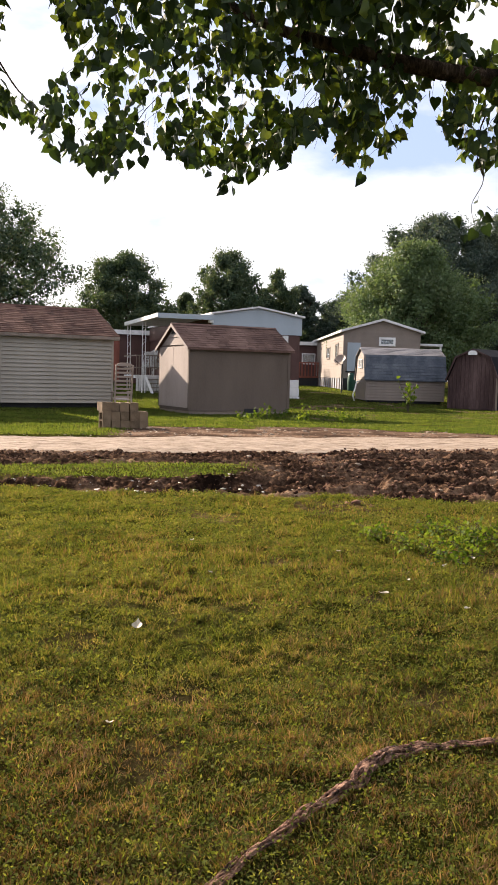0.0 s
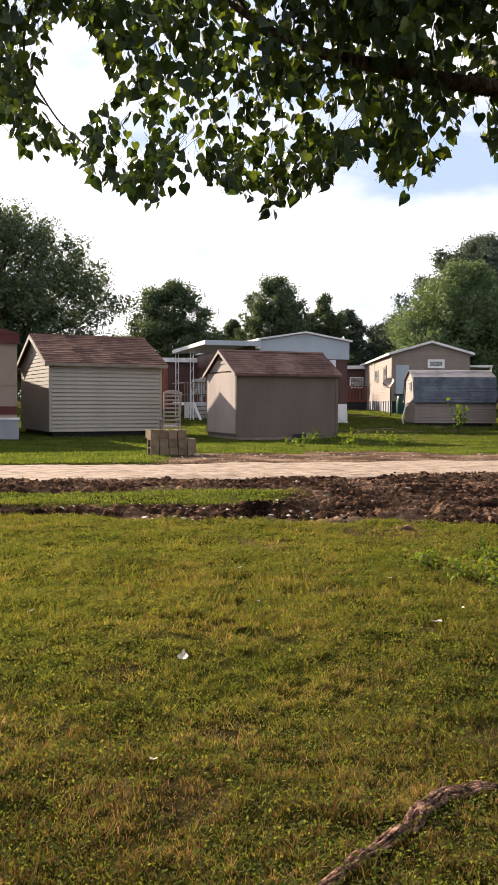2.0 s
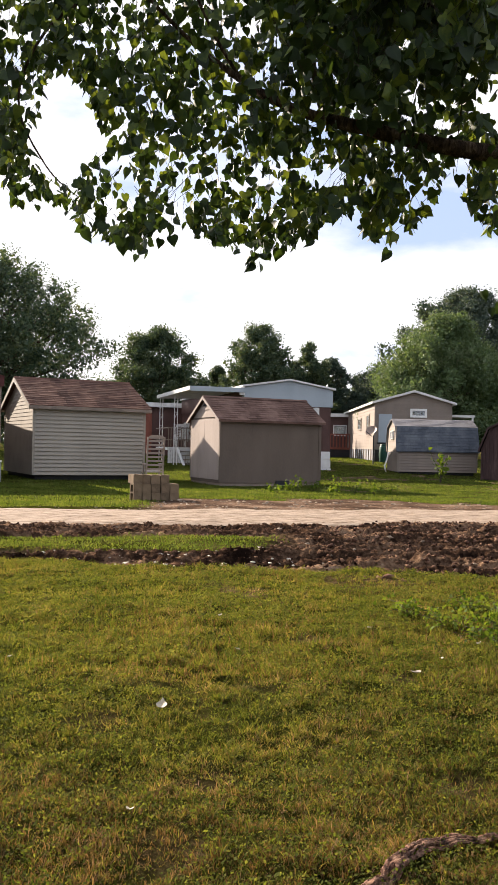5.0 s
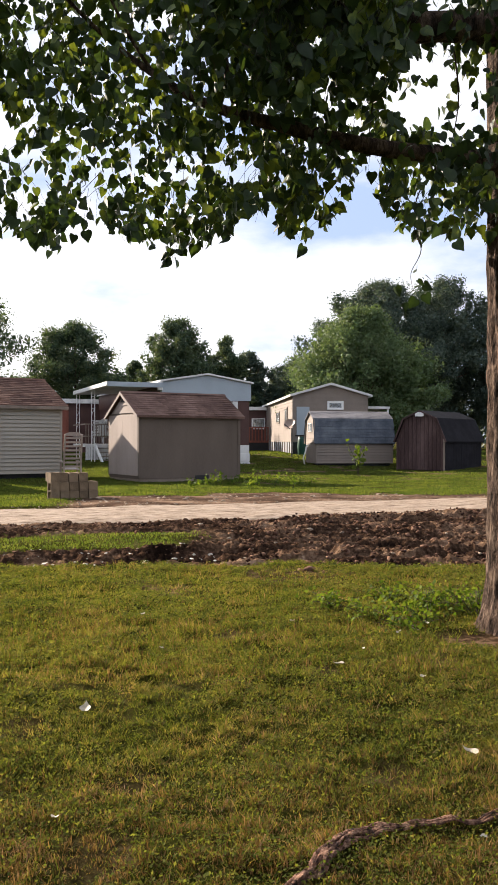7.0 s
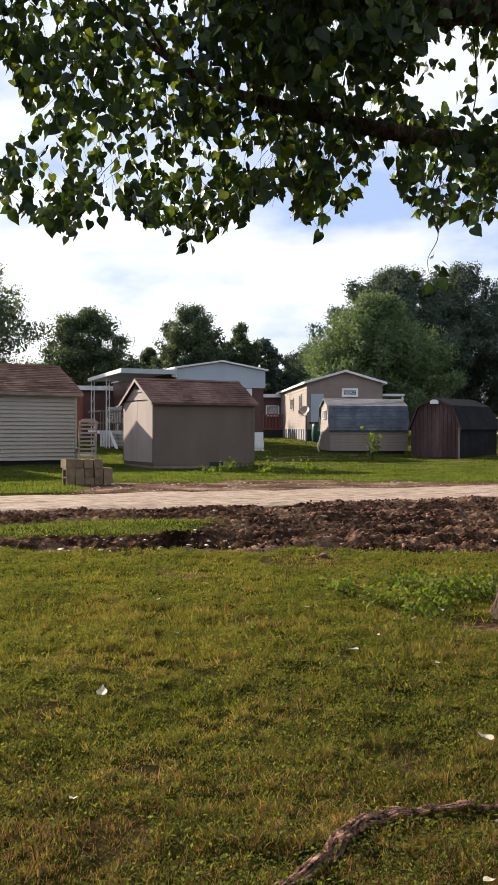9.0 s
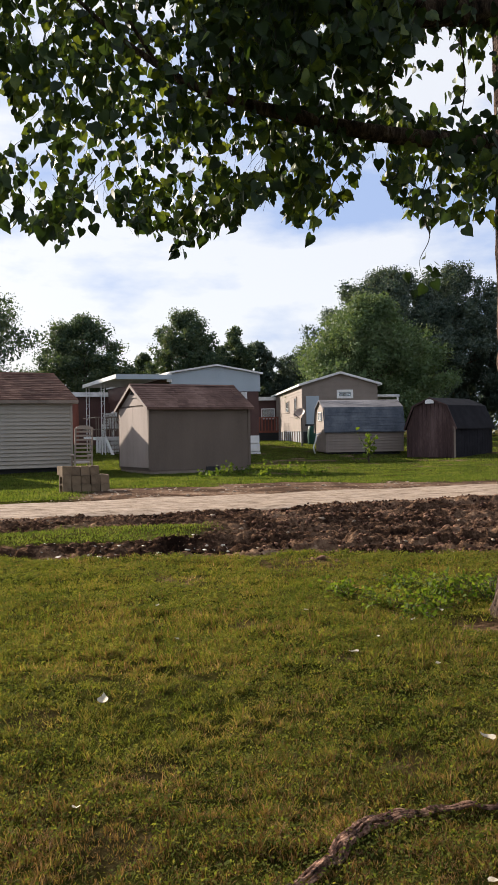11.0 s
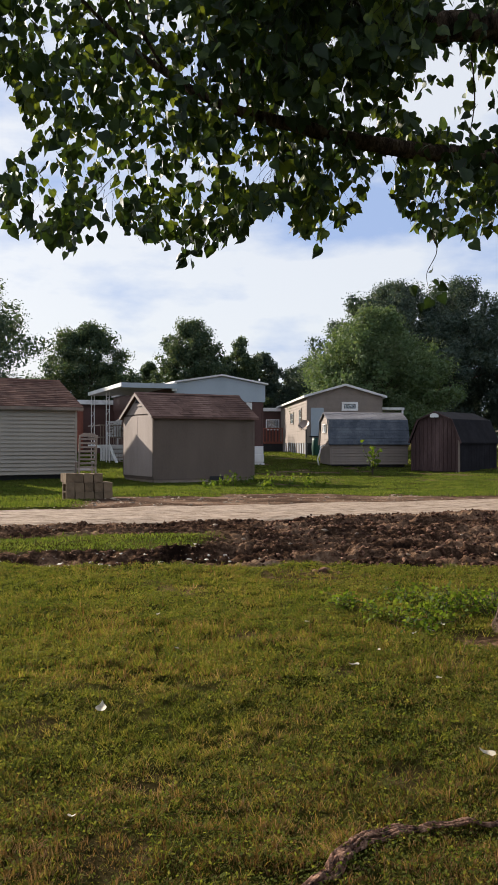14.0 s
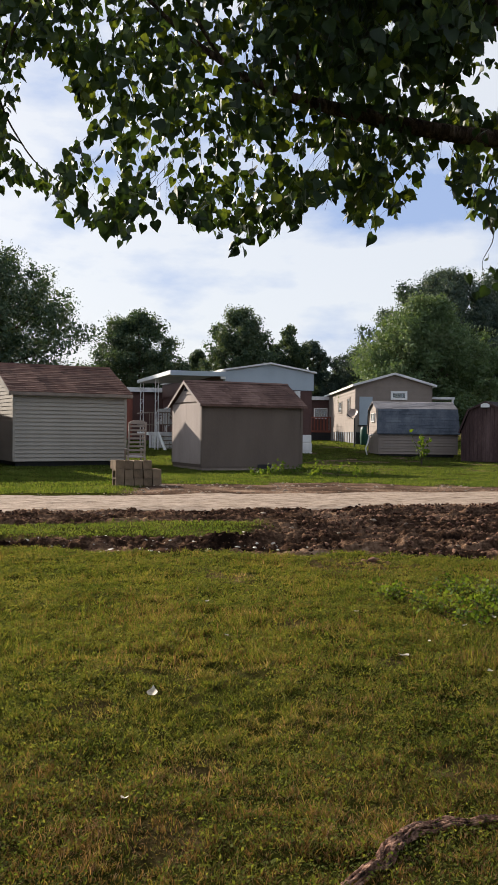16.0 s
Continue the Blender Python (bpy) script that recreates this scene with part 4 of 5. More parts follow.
# ---- trees beyond the homes ----
def far_tree(name, x, y, top, width, mat, label, seed, low=0.12, blobs=60, leaves=15000, leaf=0.30, lean=0.0, open_crown=0.0, cone=0.0):
    """A tapered trunk with limbs, and a crown of many leaf sprays gathered in uneven clumps."""
    rnd = np.random.RandomState(seed)
    leaves, leaf, blobs = int(leaves * 3.2), leaf * 0.46, int(blobs * (4.0 if width < 12 else 6.0))
    g = float(ground_z(x, y))
    h = top - g
    t = thing(name, pose(x, y, g), label, "tree", group="trees behind the homes")
    r = width / 2
    trunk = Shape().tube([(0, 0, -0.3), (0.05, 0, h * 0.2), (0.1 + lean, 0.1, h * 0.5), (lean * 1.5, 0, h * 0.85)], [0.03 * h, 0.024 * h, 0.015 * h, 0.004 * h], 9, 0.08, seed)
    part("trunk", trunk, "bark", t)
    centres, sizes = [], []
    while len(centres) < blobs:
        q = rnd.uniform(-1, 1, 3)
        if np.dot(q, q) > 1:
            continue
        zz = low * h + (q[2] * 0.5 + 0.5) * h * (1 - low)
        prof = np.sin(np.clip((q[2] * 0.5 + 0.5), 0.0, 1) * 2.5 + 0.45) ** 0.8
        prof = lerp(prof, 1.12 * (1.04 - (q[2] * 0.5 + 0.5)) ** 0.75, cone)
        rr = rnd.uniform(0.07, 0.19) * min(r, 4.2 + 0.2 * r)
        c = np.array([q[0] * r * prof, q[1] * r * prof * 0.8, min(zz, h - rr * 1.25)])
        c[:2] *= 0.70 + 0.50 * float(vnoise(np.array(math.atan2(q[1], q[0]) * 1.4 + seed * 3.7), np.array(zz * 4.5 / h), 6))
        centres.append(c), sizes.append(rr)
    centres, sizes = np.array(centres), np.array(sizes)
    for i in range(0, blobs, 14):
        c = centres[i]
        z0 = max(0.15 * h, c[2] * 0.6)
        part("limb", Shape().tube([(0.05, 0, z0), (c[0] * 0.5, c[1] * 0.5, (z0 + c[2]) / 2), tuple(c)], [0.011 * h, 0.007 * h, 0.002 * h], 6, 0.1, i), "bark", t)
    k = rnd.choice(blobs, leaves, p=sizes ** 2 / np.sum(sizes ** 2))
    d = rnd.normal(size=(leaves, 3))
    d /= np.linalg.norm(d, axis=1)[:, None]
    rad = sizes[k] * (1 - 0.6 * rnd.rand(leaves) ** 1.5) * (1 + 0.30 * vnoise(d[:, 0] * 5 + k, d[:, 2] * 5 + d[:, 1] * 3, 3) ** 2)
    out = centres - np.array([0, 0, h * 0.30])
    out = out / np.linalg.norm(out, axis=1)[:, None] + np.array([0, 0, 0.35]) + rnd.normal(size=(blobs, 3)) * 0.3
    out /= np.linalg.norm(out, axis=1)[:, None]
    reach = np.sum(d * out[k], axis=1)[:, None]
    spray = d * np.array([1.0, 1.0, 0.78]) + out[k] * reach * np.where(reach > 0, 0.40 + 0.6 * open_crown, 0.15)
    p = centres[k] + spray * rad[:, None]
    keep = (p[:, 2] > 0.05 * h) & (rnd.rand(leaves) > open_crown * 0.5)
    p = p[keep]
    n = len(p)
    a = rnd.normal(size=(n, 3)); a /= np.linalg.norm(a, axis=1)[:, None]
    b = np.cross(a, rnd.normal(size=(n, 3))); b /= np.linalg.norm(b, axis=1)[:, None]
    a += out[k][keep] * 0.25 + np.array([0, 0, -0.25])
    a /= np.linalg.norm(a, axis=1)[:, None]
    s = leaf * rnd.uniform(0.5, 1.15, (n, 1)) * np.where((rad / sizes[k])[keep] < 0.72, 1.9, 1.0)[:, None]
    v = np.stack([p - a * s * 0.6, p + b * s * 0.42, p + a * s * 0.65, p - b * s * 0.42], 1).reshape(-1, 3)
    f = np.arange(n * 4).reshape(-1, 4)
    crown = part("crown", raw_mesh("crown", v, f, M[mat]), mat, t)
    tagged(crown, kind="stuff")
    return t


far_tree("shade_tree", -21.2, 60, 14.9, 19.0, "tree_a", "tall leafy green shade tree with loose outline", 1, low=0.06, blobs=120, leaves=40000, leaf=0.30, open_crown=0.35)
far_tree("shade_tree", -10.1, 72, 11.2, 10.0, "tree_a", "round dark green tree behind the carport", 2, low=0.1, cone=0.45, leaves=15000)
far_tree("shade_tree", -1.6, 72, 11.6, 9.0, "tree_a", "upright dark green tree above the brown home", 3, low=0.1, cone=0.45, leaves=14000)
far_tree("shade_tree", 2.4, 74, 10.3, 5.6, "tree_a", "narrow dark green tree with pointed top", 4, low=0.1, cone=0.45, blobs=34, leaves=8000)
far_tree("shade_tree", -5.6, 76, 8.3, 5.2, "tree_a", "small dark green tree", 5, low=0.05, blobs=34, leaves=8000)
far_tree("shade_tree", 4.6, 76, 9.2, 5.4, "tree_c", "small dark green tree", 6, low=0.05, blobs=34, leaves=8000)
far_tree("shade_tree", 7.9, 78, 8.3, 7.6, "tree_c", "low spreading dark green tree", 7, low=0.05, blobs=40, leaves=11000)
far_tree("maple_tree", 11.3, 60, 10.9, 12.6, "tree_b", "broad mid-green tree behind the taupe home", 8, low=0.03, blobs=90, leaves=32000, leaf=0.27, cone=0.7)
far_tree("shade_tree", 16.2, 76, 15.6, 17.0, "tree_c", "massive dark green tree behind the sheds", 9, low=0.03, blobs=70, leaves=32000, leaf=0.33)
far_tree("shade_tree", 22.6, 78, 16.4, 17.0, "tree_c", "tall dark green tree with a rounded crown", 19, low=0.03, blobs=70, leaves=32000, leaf=0.33)
far_tree("shade_tree", 27.5, 74, 10.5, 9.0, "tree_c", "dark green tree with low crown", 10, low=0.02, blobs=40, leaves=11000, leaf=0.36)
far_tree("shade_tree", -34, 66, 12.0, 12.0, "tree_a", "dark green tree at the end of the row", 11, low=0.05, blobs=40, leaves=9000, leaf=0.4)


def hedge_row():
    rnd = np.random.RandomState(77)
    n = 26000
    x = rnd.uniform(-75, 75, n)
    top = 3.2 + 2.6 * vnoise(x * 0.16, x * 0, 5) + 1.0 * vnoise(x * 0.6, x * 0, 8)
    z = 0.4 + top * rnd.rand(n) ** 0.7
    y = 96 + rnd.uniform(-1.5, 1.5, n)
    p = np.stack([x, y, z], 1)
    a = rnd.normal(size=(n, 3)); a /= np.linalg.norm(a, axis=1)[:, None]
    b = np.cross(a, rnd.normal(size=(n, 3))); b /= np.linalg.norm(b, axis=1)[:, None]
    s = rnd.uniform(0.35, 0.8, (n, 1))
    v = np.stack([p - a * s * 0.6, p + b * s * 0.35, p + a * s * 0.6, p - b * s * 0.35], 1).reshape(-1, 3)
    ob = new("hedge_row", raw_mesh("hedge_row", v, np.arange(n * 4).reshape(-1, 4), M["tree_c"]))
    return tagged(ob, "distant dark green hedge row behind the homes", "hedge", kind="stuff")


hedge_row()

# ---- poplar overhead ----
LEAF_OUT = [(0, 0.06), (0.26, -0.03), (0.45, 0.10), (0.49, 0.30), (0.37, 0.56), (0.17, 0.80), (0, 1.06),
            (-0.17, 0.80), (-0.37, 0.56), (-0.49, 0.30), (-0.45, 0.10), (-0.26, -0.03)]
# lower edge of the hanging foliage: sideways slope, upward slope as seen from the path
EDGE = [(-0.50, 0.43), (-0.407, 0.365), (-0.364, 0.306), (-0.32, 0.28), (-0.287, 0.268), (-0.18, 0.217), (-0.105, 0.229), (-0.02, 0.205), (0.038, 0.219),
        (0.052, 0.255), (0.09, 0.230), (0.125, 0.222), (0.162, 0.262), (0.194, 0.306), (0.214, 0.256), (0.253, 0.232), (0.31, 0.227), (0.36, 0.245), (0.5, 0.25)]
# open patches of sky: centre, half sizes, share of leaves removed
OPEN = [(-0.255, 0.362, 0.036, 0.060, 1.0), (0.29, 0.395, 0.066, 0.042, 0.75), (-0.118, 0.285, 0.012, 0.03, 0.9), (0.055, 0.31, 0.010, 0.014, 0.7),
        (0.125, 0.335, 0.010, 0.012, 0.5), (0.20, 0.315, 0.016, 0.02, 0.8), (-0.20, 0.27, 0.012, 0.02, 0.6), (0.16, 0.40, 0.015, 0.02, 0.6)]


def view_place(u, v, depth):
    return np.array([u * depth, depth, 1.2 + v * depth])


def poplar():
    rnd = np.random.RandomState(5)
    t = thing("poplar_tree", pose(2.11, 5.5, 0), "large poplar with furrowed trunk and drooping heart-shaped leaves", "tree")
    base = Vector((2.11, 5.5, 0))
    # trunk with furrowed bark
    rings, n = 150, 84
    v = []
    for i in range(rings):
        z = -0.15 + 5.4 * i / (rings - 1)
        r0 = 0.265 - 0.010 * z + 0.08 * math.exp(-max(z, 0) / 0.16)
        for j in range(n):
            a = 2 * math.pi * j / n
            ridge = abs(math.sin(a * 11 + 1.6 * math.sin(z * 3.3 + a * 2) + 1.2 * noise.noise(Vector((math.cos(a) * 2, math.sin(a) * 2, z * 2.2))))) ** 0.5
            lump = noise.noise(Vector((math.cos(a) * 5, math.sin(a) * 5, z * 7)))
            r = r0 * (1 + 0.13 * (ridge - 0.6) + 0.05 * lump)
            v.append((r * math.cos(a) + 0.05 - 0.01 * max(z - 0.4, 0), r * math.sin(a) + 0.01 * z, z))
    f = [(i * n + j, i * n + (j + 1) % n, (i + 1) * n + (j + 1) % n, (i + 1) * n + j) for i in range(rings - 1) for j in range(n)]
    me = raw_mesh("trunk", v, f, M["bark"])
    me.shade_smooth()
    part("trunk", me, "bark", t)

    def limb(points, radii, name="limb", seed=0, sides=12):
        """points: sideways slope, upward slope, depth."""
        pts = [Vector(view_place(*p)) - base for p in points]
        fine, fr = [], []
        for a in range(len(pts) - 1):
            for s in range(6):
                q = s / 6
                p0, p1, p2, p3 = pts[max(a - 1, 0)], pts[a], pts[a + 1], pts[min(a + 2, len(pts) - 1)]
                fine.append(0.5 * ((2 * p1) + (p2 - p0) * q + (2 * p0 - 5 * p1 + 4 * p2 - p3) * q * q + (3 * p1 - p0 - 3 * p2 + p3) * q ** 3))
                fr.append(lerp(radii[a], radii[a + 1], q))
        fine.append(pts[-1]), fr.append(radii[-1])
        return part(name, Shape().tube(fine, fr, sides, 0.07, seed), "bark", t, smooth=True)

    limb([(0.40, 0.30, 5.5), (0.341, 0.331, 5.1), (0.218, 0.343, 4.75), (0.112, 0.364, 4.7), (0.0, 0.395, 4.8), (-0.10, 0.46, 4.9), (-0.2, 0.56, 4.6)],
         [0.085, 0.058, 0.046, 0.040, 0.026, 0.013, 0.006], seed=1)
    limb([(0.46, 0.46, 5.5), (0.352, 0.486, 5.0), (0.223, 0.490, 4.7), (0.14, 0.54, 4.5), (0.04, 0.66, 4.2), (-0.1, 0.78, 4.0)],
         [0.11, 0.092, 0.082, 0.07, 0.05, 0.02], seed=2)
    limb([(0.05, 0.378, 5.15), (0.035, 0.42, 5.1), (0.03, 0.50, 5.1)], [0.025, 0.018, 0.01], seed=3, sides=8)
    limb([(-0.02, 0.40, 5.1), (-0.054, 0.43, 5.0), (-0.09, 0.49, 4.9), (-0.13, 0.58, 4.8)], [0.014, 0.011, 0.009, 0.006], seed=4, sides=8)
    limb([(-0.17, 0.55, 5.0), (-0.27, 0.49, 5.0), (-0.31, 0.40, 5.0), (-0.275, 0.32, 5.0), (-0.23, 0.28, 5.0)], [0.012, 0.009, 0.007, 0.005, 0.002], "branch", 5, 6)
    limb([(0.20, 0.475, 4.7), (0.205, 0.42, 4.7), (0.2, 0.36, 4.8)], [0.008, 0.005, 0.003], "branch", 6, 5)
    limb([(0.30, 0.46, 4.9), (0.305, 0.40, 4.9), (0.295, 0.34, 5.0)], [0.006, 0.004, 0.003], "branch", 7, 5)
    limb([(0.30, 0.345, 5.2), (0.262, 0.30, 5.2), (0.252, 0.258, 5.2), (0.261, 0.226, 5.15), (0.249, 0.198, 5.2), (0.253, 0.176, 5.25)], [0.006, 0.0045, 0.0035, 0.003, 0.002, 0.001], "branch", 8, 5)

    eu, ev = np.array(EDGE).T

    def allowed(u, v):
        # ragged lower edge
        e = np.interp(u, eu, ev) + 0.02 * (hash2(np.floor(u * 90), 0 * u, 4) - 0.35) + 0.012 * (vnoise(u * 60, 0 * u, 9) - 0.5)
        if v < e:
            return False
        for cu, cv, ru, rv, share in OPEN:
            if ((u - cu) / ru) ** 2 + ((v - cv) / rv) ** 2 < 1 + 0.5 * (vnoise(np.array(u * 70.0), np.array(v * 70.0), 2) - 0.5) and rnd.rand() < share:
                return False
        return vnoise(np.array(u * 46.0), np.array(v * 46.0), 17) < 0.86 + (v - e) * 0.6

    places, sprigs = [], Shape()
    made = 0
    while made < 2150:
        u, depth = rnd.uniform(-0.5, 0.5), rnd.uniform(4.4, 6.4)
        e = float(np.interp(u, eu, ev))
        v = e + (0.66 - e) * rnd.rand() ** 1.25
        if made % 9 == 0:
            u, v, depth = rnd.uniform(0.0, 0.235), rnd.uniform(0.40, 0.60), rnd.uniform(3.9, 4.5)
        if not allowed(u, v):
            continue
        made += 1
        tip = Vector(view_place(u, v, depth))
        length = rnd.uniform(0.14, 0.34)
        sway = Vector((rnd.normal() * 0.35, rnd.normal() * 0.35, 1)).normalized()
        bend = Vector((rnd.normal(), rnd.normal(), 0)) * 0.08
        pts = [tip + sway * (length * q) + bend * (q * q) for q in (0, 0.35, 0.7, 1.0)]
        inside = [any(((p.x / p.y - o[0]) / o[2]) ** 2 + (((p.z - 1.2) / p.y - o[1]) / o[3]) ** 2 < 1 for p in pts) for o in OPEN[:2]]
        if inside[0]:
            continue
        if not inside[1]:
            sprigs.tube([p - base for p in pts], [0.0007, 0.001, 0.0014, 0.0018], 3)
        for i in range(rnd.randint(6, 11)):
            q = rnd.rand()
            at = tip + sway * (length * q) + bend * (q * q)
            off = Vector((rnd.normal(), rnd.normal(), -0.4 + 0.6 * rnd.normal())).normalized() * rnd.uniform(0.02, 0.07)
            p = at + off
            if allowed(p.x / p.y, (p.z + 0.05 - 1.2 - 0.085) / p.y):
                places.append(p)
    # a few leaves on the long hanging twig
    for q in np.linspace(0.55, 1, 8):
        p = Vector(view_place(lerp(0.262, 0.25, q), lerp(0.25, 0.165, q), 5.2)) + Vector((rnd.normal() * 0.05, rnd.normal() * 0.05, 0))
        places.append(p)
    sprig_ob = part("fine_growth", sprigs.mesh("fine_growth", M["twig"]), "twig", t)
    tagged(sprig_ob, kind="stuff")

    out = np.array([(0, 0.42)] + LEAF_OUT)
    tri = np.array([(0, 1 + i, 1 + (i + 1) % 12) for i in range(12)])
    fold = np.abs(out[:, 0]) * 0.28 + 0.10 * (out[:, 1] - 0.4) ** 2

    def leaf_frame():
        d = Vector((rnd.normal() * 0.65, rnd.normal() * 0.65, -1)).normalized()
        a = rnd.uniform(0, 2 * math.pi)
        nrm = Vector((math.cos(a), math.sin(a), rnd.normal() * 0.35 + 0.2))
        nrm = (nrm - d * nrm.dot(d)).normalized()
        side = d.cross(nrm)
        size = rnd.uniform(0.044, 0.084)
        return np.array(side) * size, np.array(d) * size, np.array(nrm) * size
    order = sorted(range(len(places)), key=lambda i: places[i].z / places[i].y)
    single = set(order[:300])
    vs, fs, k = [], [], 0
    leaf_meshes = []
    for c in range(4):
        curl = 0.6 + 0.35 * c
        vv = np.stack([out[:, 0], fold * curl, -out[:, 1]], 1)
        leaf_meshes.append(raw_mesh("leaf", vv, tri, M["leaf"]))
    for i, p in enumerate(places):
        s, d, nn = leaf_frame()
        q = np.array(p - base)
        if i in single:
            ob = part("leaf", leaf_meshes[i % 4], "leaf", t)
            ob.matrix_local = Matrix((( s[0], nn[0], -d[0], q[0]), (s[1], nn[1], -d[1], q[1]), (s[2], nn[2], -d[2], q[2]), (0, 0, 0, 1)))
            continue
        vs.append(q + out[:, :1] * s + out[:, 1:] * d + fold[:, None] * nn * rnd.uniform(0.5, 1.4))
        fs.append(tri + k)
        k += 13
    crown = part("crown", raw_mesh("crown", np.concatenate(vs), np.concatenate(fs), M["leaf"]), "leaf", t)
    tagged(crown, kind="stuff")
    # Unseen leaves above the view, added to dim the sky over the near lawn.
    n = 7000
    q = np.stack([rnd.uniform(-5, 7, n), rnd.uniform(-6, 5.5, n), rnd.uniform(2.9, 7.5, n)], 1)
    q = q[((q[:, 2] - 1.2) > 0.66 * np.maximum(q[:, 1], 0.1)) & (((q[:, 0] - 1) / 6) ** 2 + ((q[:, 1]) / 6) ** 2 < 1) & (q[:, 2] > 3.0 + 0.25 * np.abs(q[:, 1]) * (q[:, 1] < 0) * 0)]
    n = len(q)
    a = rnd.normal(size=(n, 3)); a /= np.linalg.norm(a, axis=1)[:, None]
    b = np.cross(a, rnd.normal(size=(n, 3))); b /= np.linalg.norm(b, axis=1)[:, None]
    q = q - np.array(base)
    upper = np.stack([q - a * 0.1, q + b * 0.07, q + a * 0.1, q - b * 0.07], 1).reshape(-1, 3)
    tagged(part("upper_crown", raw_mesh("upper_crown", upper, np.arange(n * 4).reshape(-1, 4), M["leaf"]), "leaf", t), kind="stuff")
    # surface root creeping through the turf
    path = [(-0.15, 1.715), (-0.06, 1.865), (0.09, 2.095), (0.28, 2.305), (0.38, 2.475), (0.47, 2.615), (0.65, 2.665), (0.85, 2.690), (1.09, 2.755), (1.41, 3.055), (1.76, 3.900), (2.01, 5.200)]
    rad = [0.010, 0.014, 0.017, 0.021, 0.029, 0.023, 0.017, 0.016, 0.018, 0.028, 0.045, 0.1]
    for strand in range(6):
        pts, rr = [], []
        lay = -0.85 + 1.7 * strand / 5
        for a in range(len(path) - 1):
            for s in range(9):
                q = s / 9
                x, y = lerp(path[a][0], path[a + 1][0], q), lerp(path[a][1], path[a + 1][1], q)
                r = lerp(rad[a], rad[a + 1], q)
                dx, dy = path[a + 1][0] - path[a][0], path[a + 1][1] - path[a][1]
                ln = math.hypot(dx, dy)
                k = lay + 0.42 * noise.noise(Vector((x * 9, y * 9, strand * 3.1)))
                up = math.sqrt(max(0.0, 1 - 0.8 * lay * lay)) + 0.8 * noise.noise(Vector((x * 14, y * 14, strand * 5.7)))
                pts.append((x - dy / ln * r * k - base.x, y + dx / ln * r * k - base.y, float(ground_z(x, y)) + 0.014 + r * 0.6 * up))
                rr.append(r * (0.235 + 0.16 * noise.noise(Vector((x * 20, y * 20, strand)))))
        part("root", Shape().tube(pts, rr, 7, 0.35, strand), "root", t, "weathered bare surface root")
    return t


poplar()


# ---- concrete blocks ----
def concrete_block():
    t = thing("concrete_block", pose(0, 0, -50), "weathered tan concrete block in a rough pile", "concrete block", group="pile of concrete blocks")
    L, W, H, w = 0.39, 0.19, 0.19, 0.032
    s = Shape()
    s.box(0, 0, 0, L, w, H).box(0, W - w, 0, L, W, H)
    for x in (0, (L - w) / 2, L - w):
        s.box(x, w, 0, x + w, W - w, H)
    me = s.mesh("concrete_block", M["block"])
    bpy.data.objects.remove(t)
    ob = new("concrete_block", me)
    return tagged(ob, "weathered tan concrete block in a rough pile", "concrete block", group="pile of concrete blocks")


def block_pile():
    one = concrete_block()
    rnd = random.Random(4)
    g = float(ground_z(-2.8, 19.3))
    up = pose(0, 0, 0, 0, -90, 0)
    spots = []
    # standing on end, and lying end-on to the road in layers
    spots.append(pose(-3.18, 19.05, g, 0, 0, 14) @ pose(0.19, 0, 0) @ up)
    spots.append(pose(-3.17, 19.3, g, 0, 0, 4) @ pose(0.19, 0, 0) @ up)
    for i, x in enumerate((-2.97, -2.76, -2.55, -2.34)):
        spots.append(pose(x, 19.12 + 0.03 * i, g - 0.01, 0, 0, 90 + rnd.uniform(-6, 6)) @ pose(0, -0.19, 0))
        if i < 4:
            spots.append(pose(x + rnd.uniform(-0.01, 0.01), 19.14 + 0.03 * i, g + 0.183, 0, 0, 90 + rnd.uniform(-5, 5)) @ pose(0, -0.19, 0))
    spots.append(pose(-3.18, 19.1, g + 0.39, 0, 0, 96) @ pose(0, -0.19, 0))
    spots.append(pose(-3.0, 19.6, g - 0.01, 0, 0, 8))
    spots.append(pose(-2.58, 19.6, g - 0.01, 0, 0, 3))
    spots.append(pose(-2.95, 19.62, g + 0.183, 0, 0, 4))
    spots.append(pose(-2.53, 19.6, g + 0.183, 0, 0, 6))
    for x in (-2.96, -2.75, -2.54):
        spots.append(pose(x, 19.3, g + 0.376, 0, 0, 90 + rnd.uniform(-4, 4)) @ pose(0, -0.19, 0))
    turn = pose(-2.75, 18.85, -0.02, 0, 0, 20) @ pose(2.75, -19.3, 0)
    spots = [turn @ m for m in spots]
    one.matrix_world = spots[0]
    for m in spots[1:]:
        copy_thing(one, m)


block_pile()


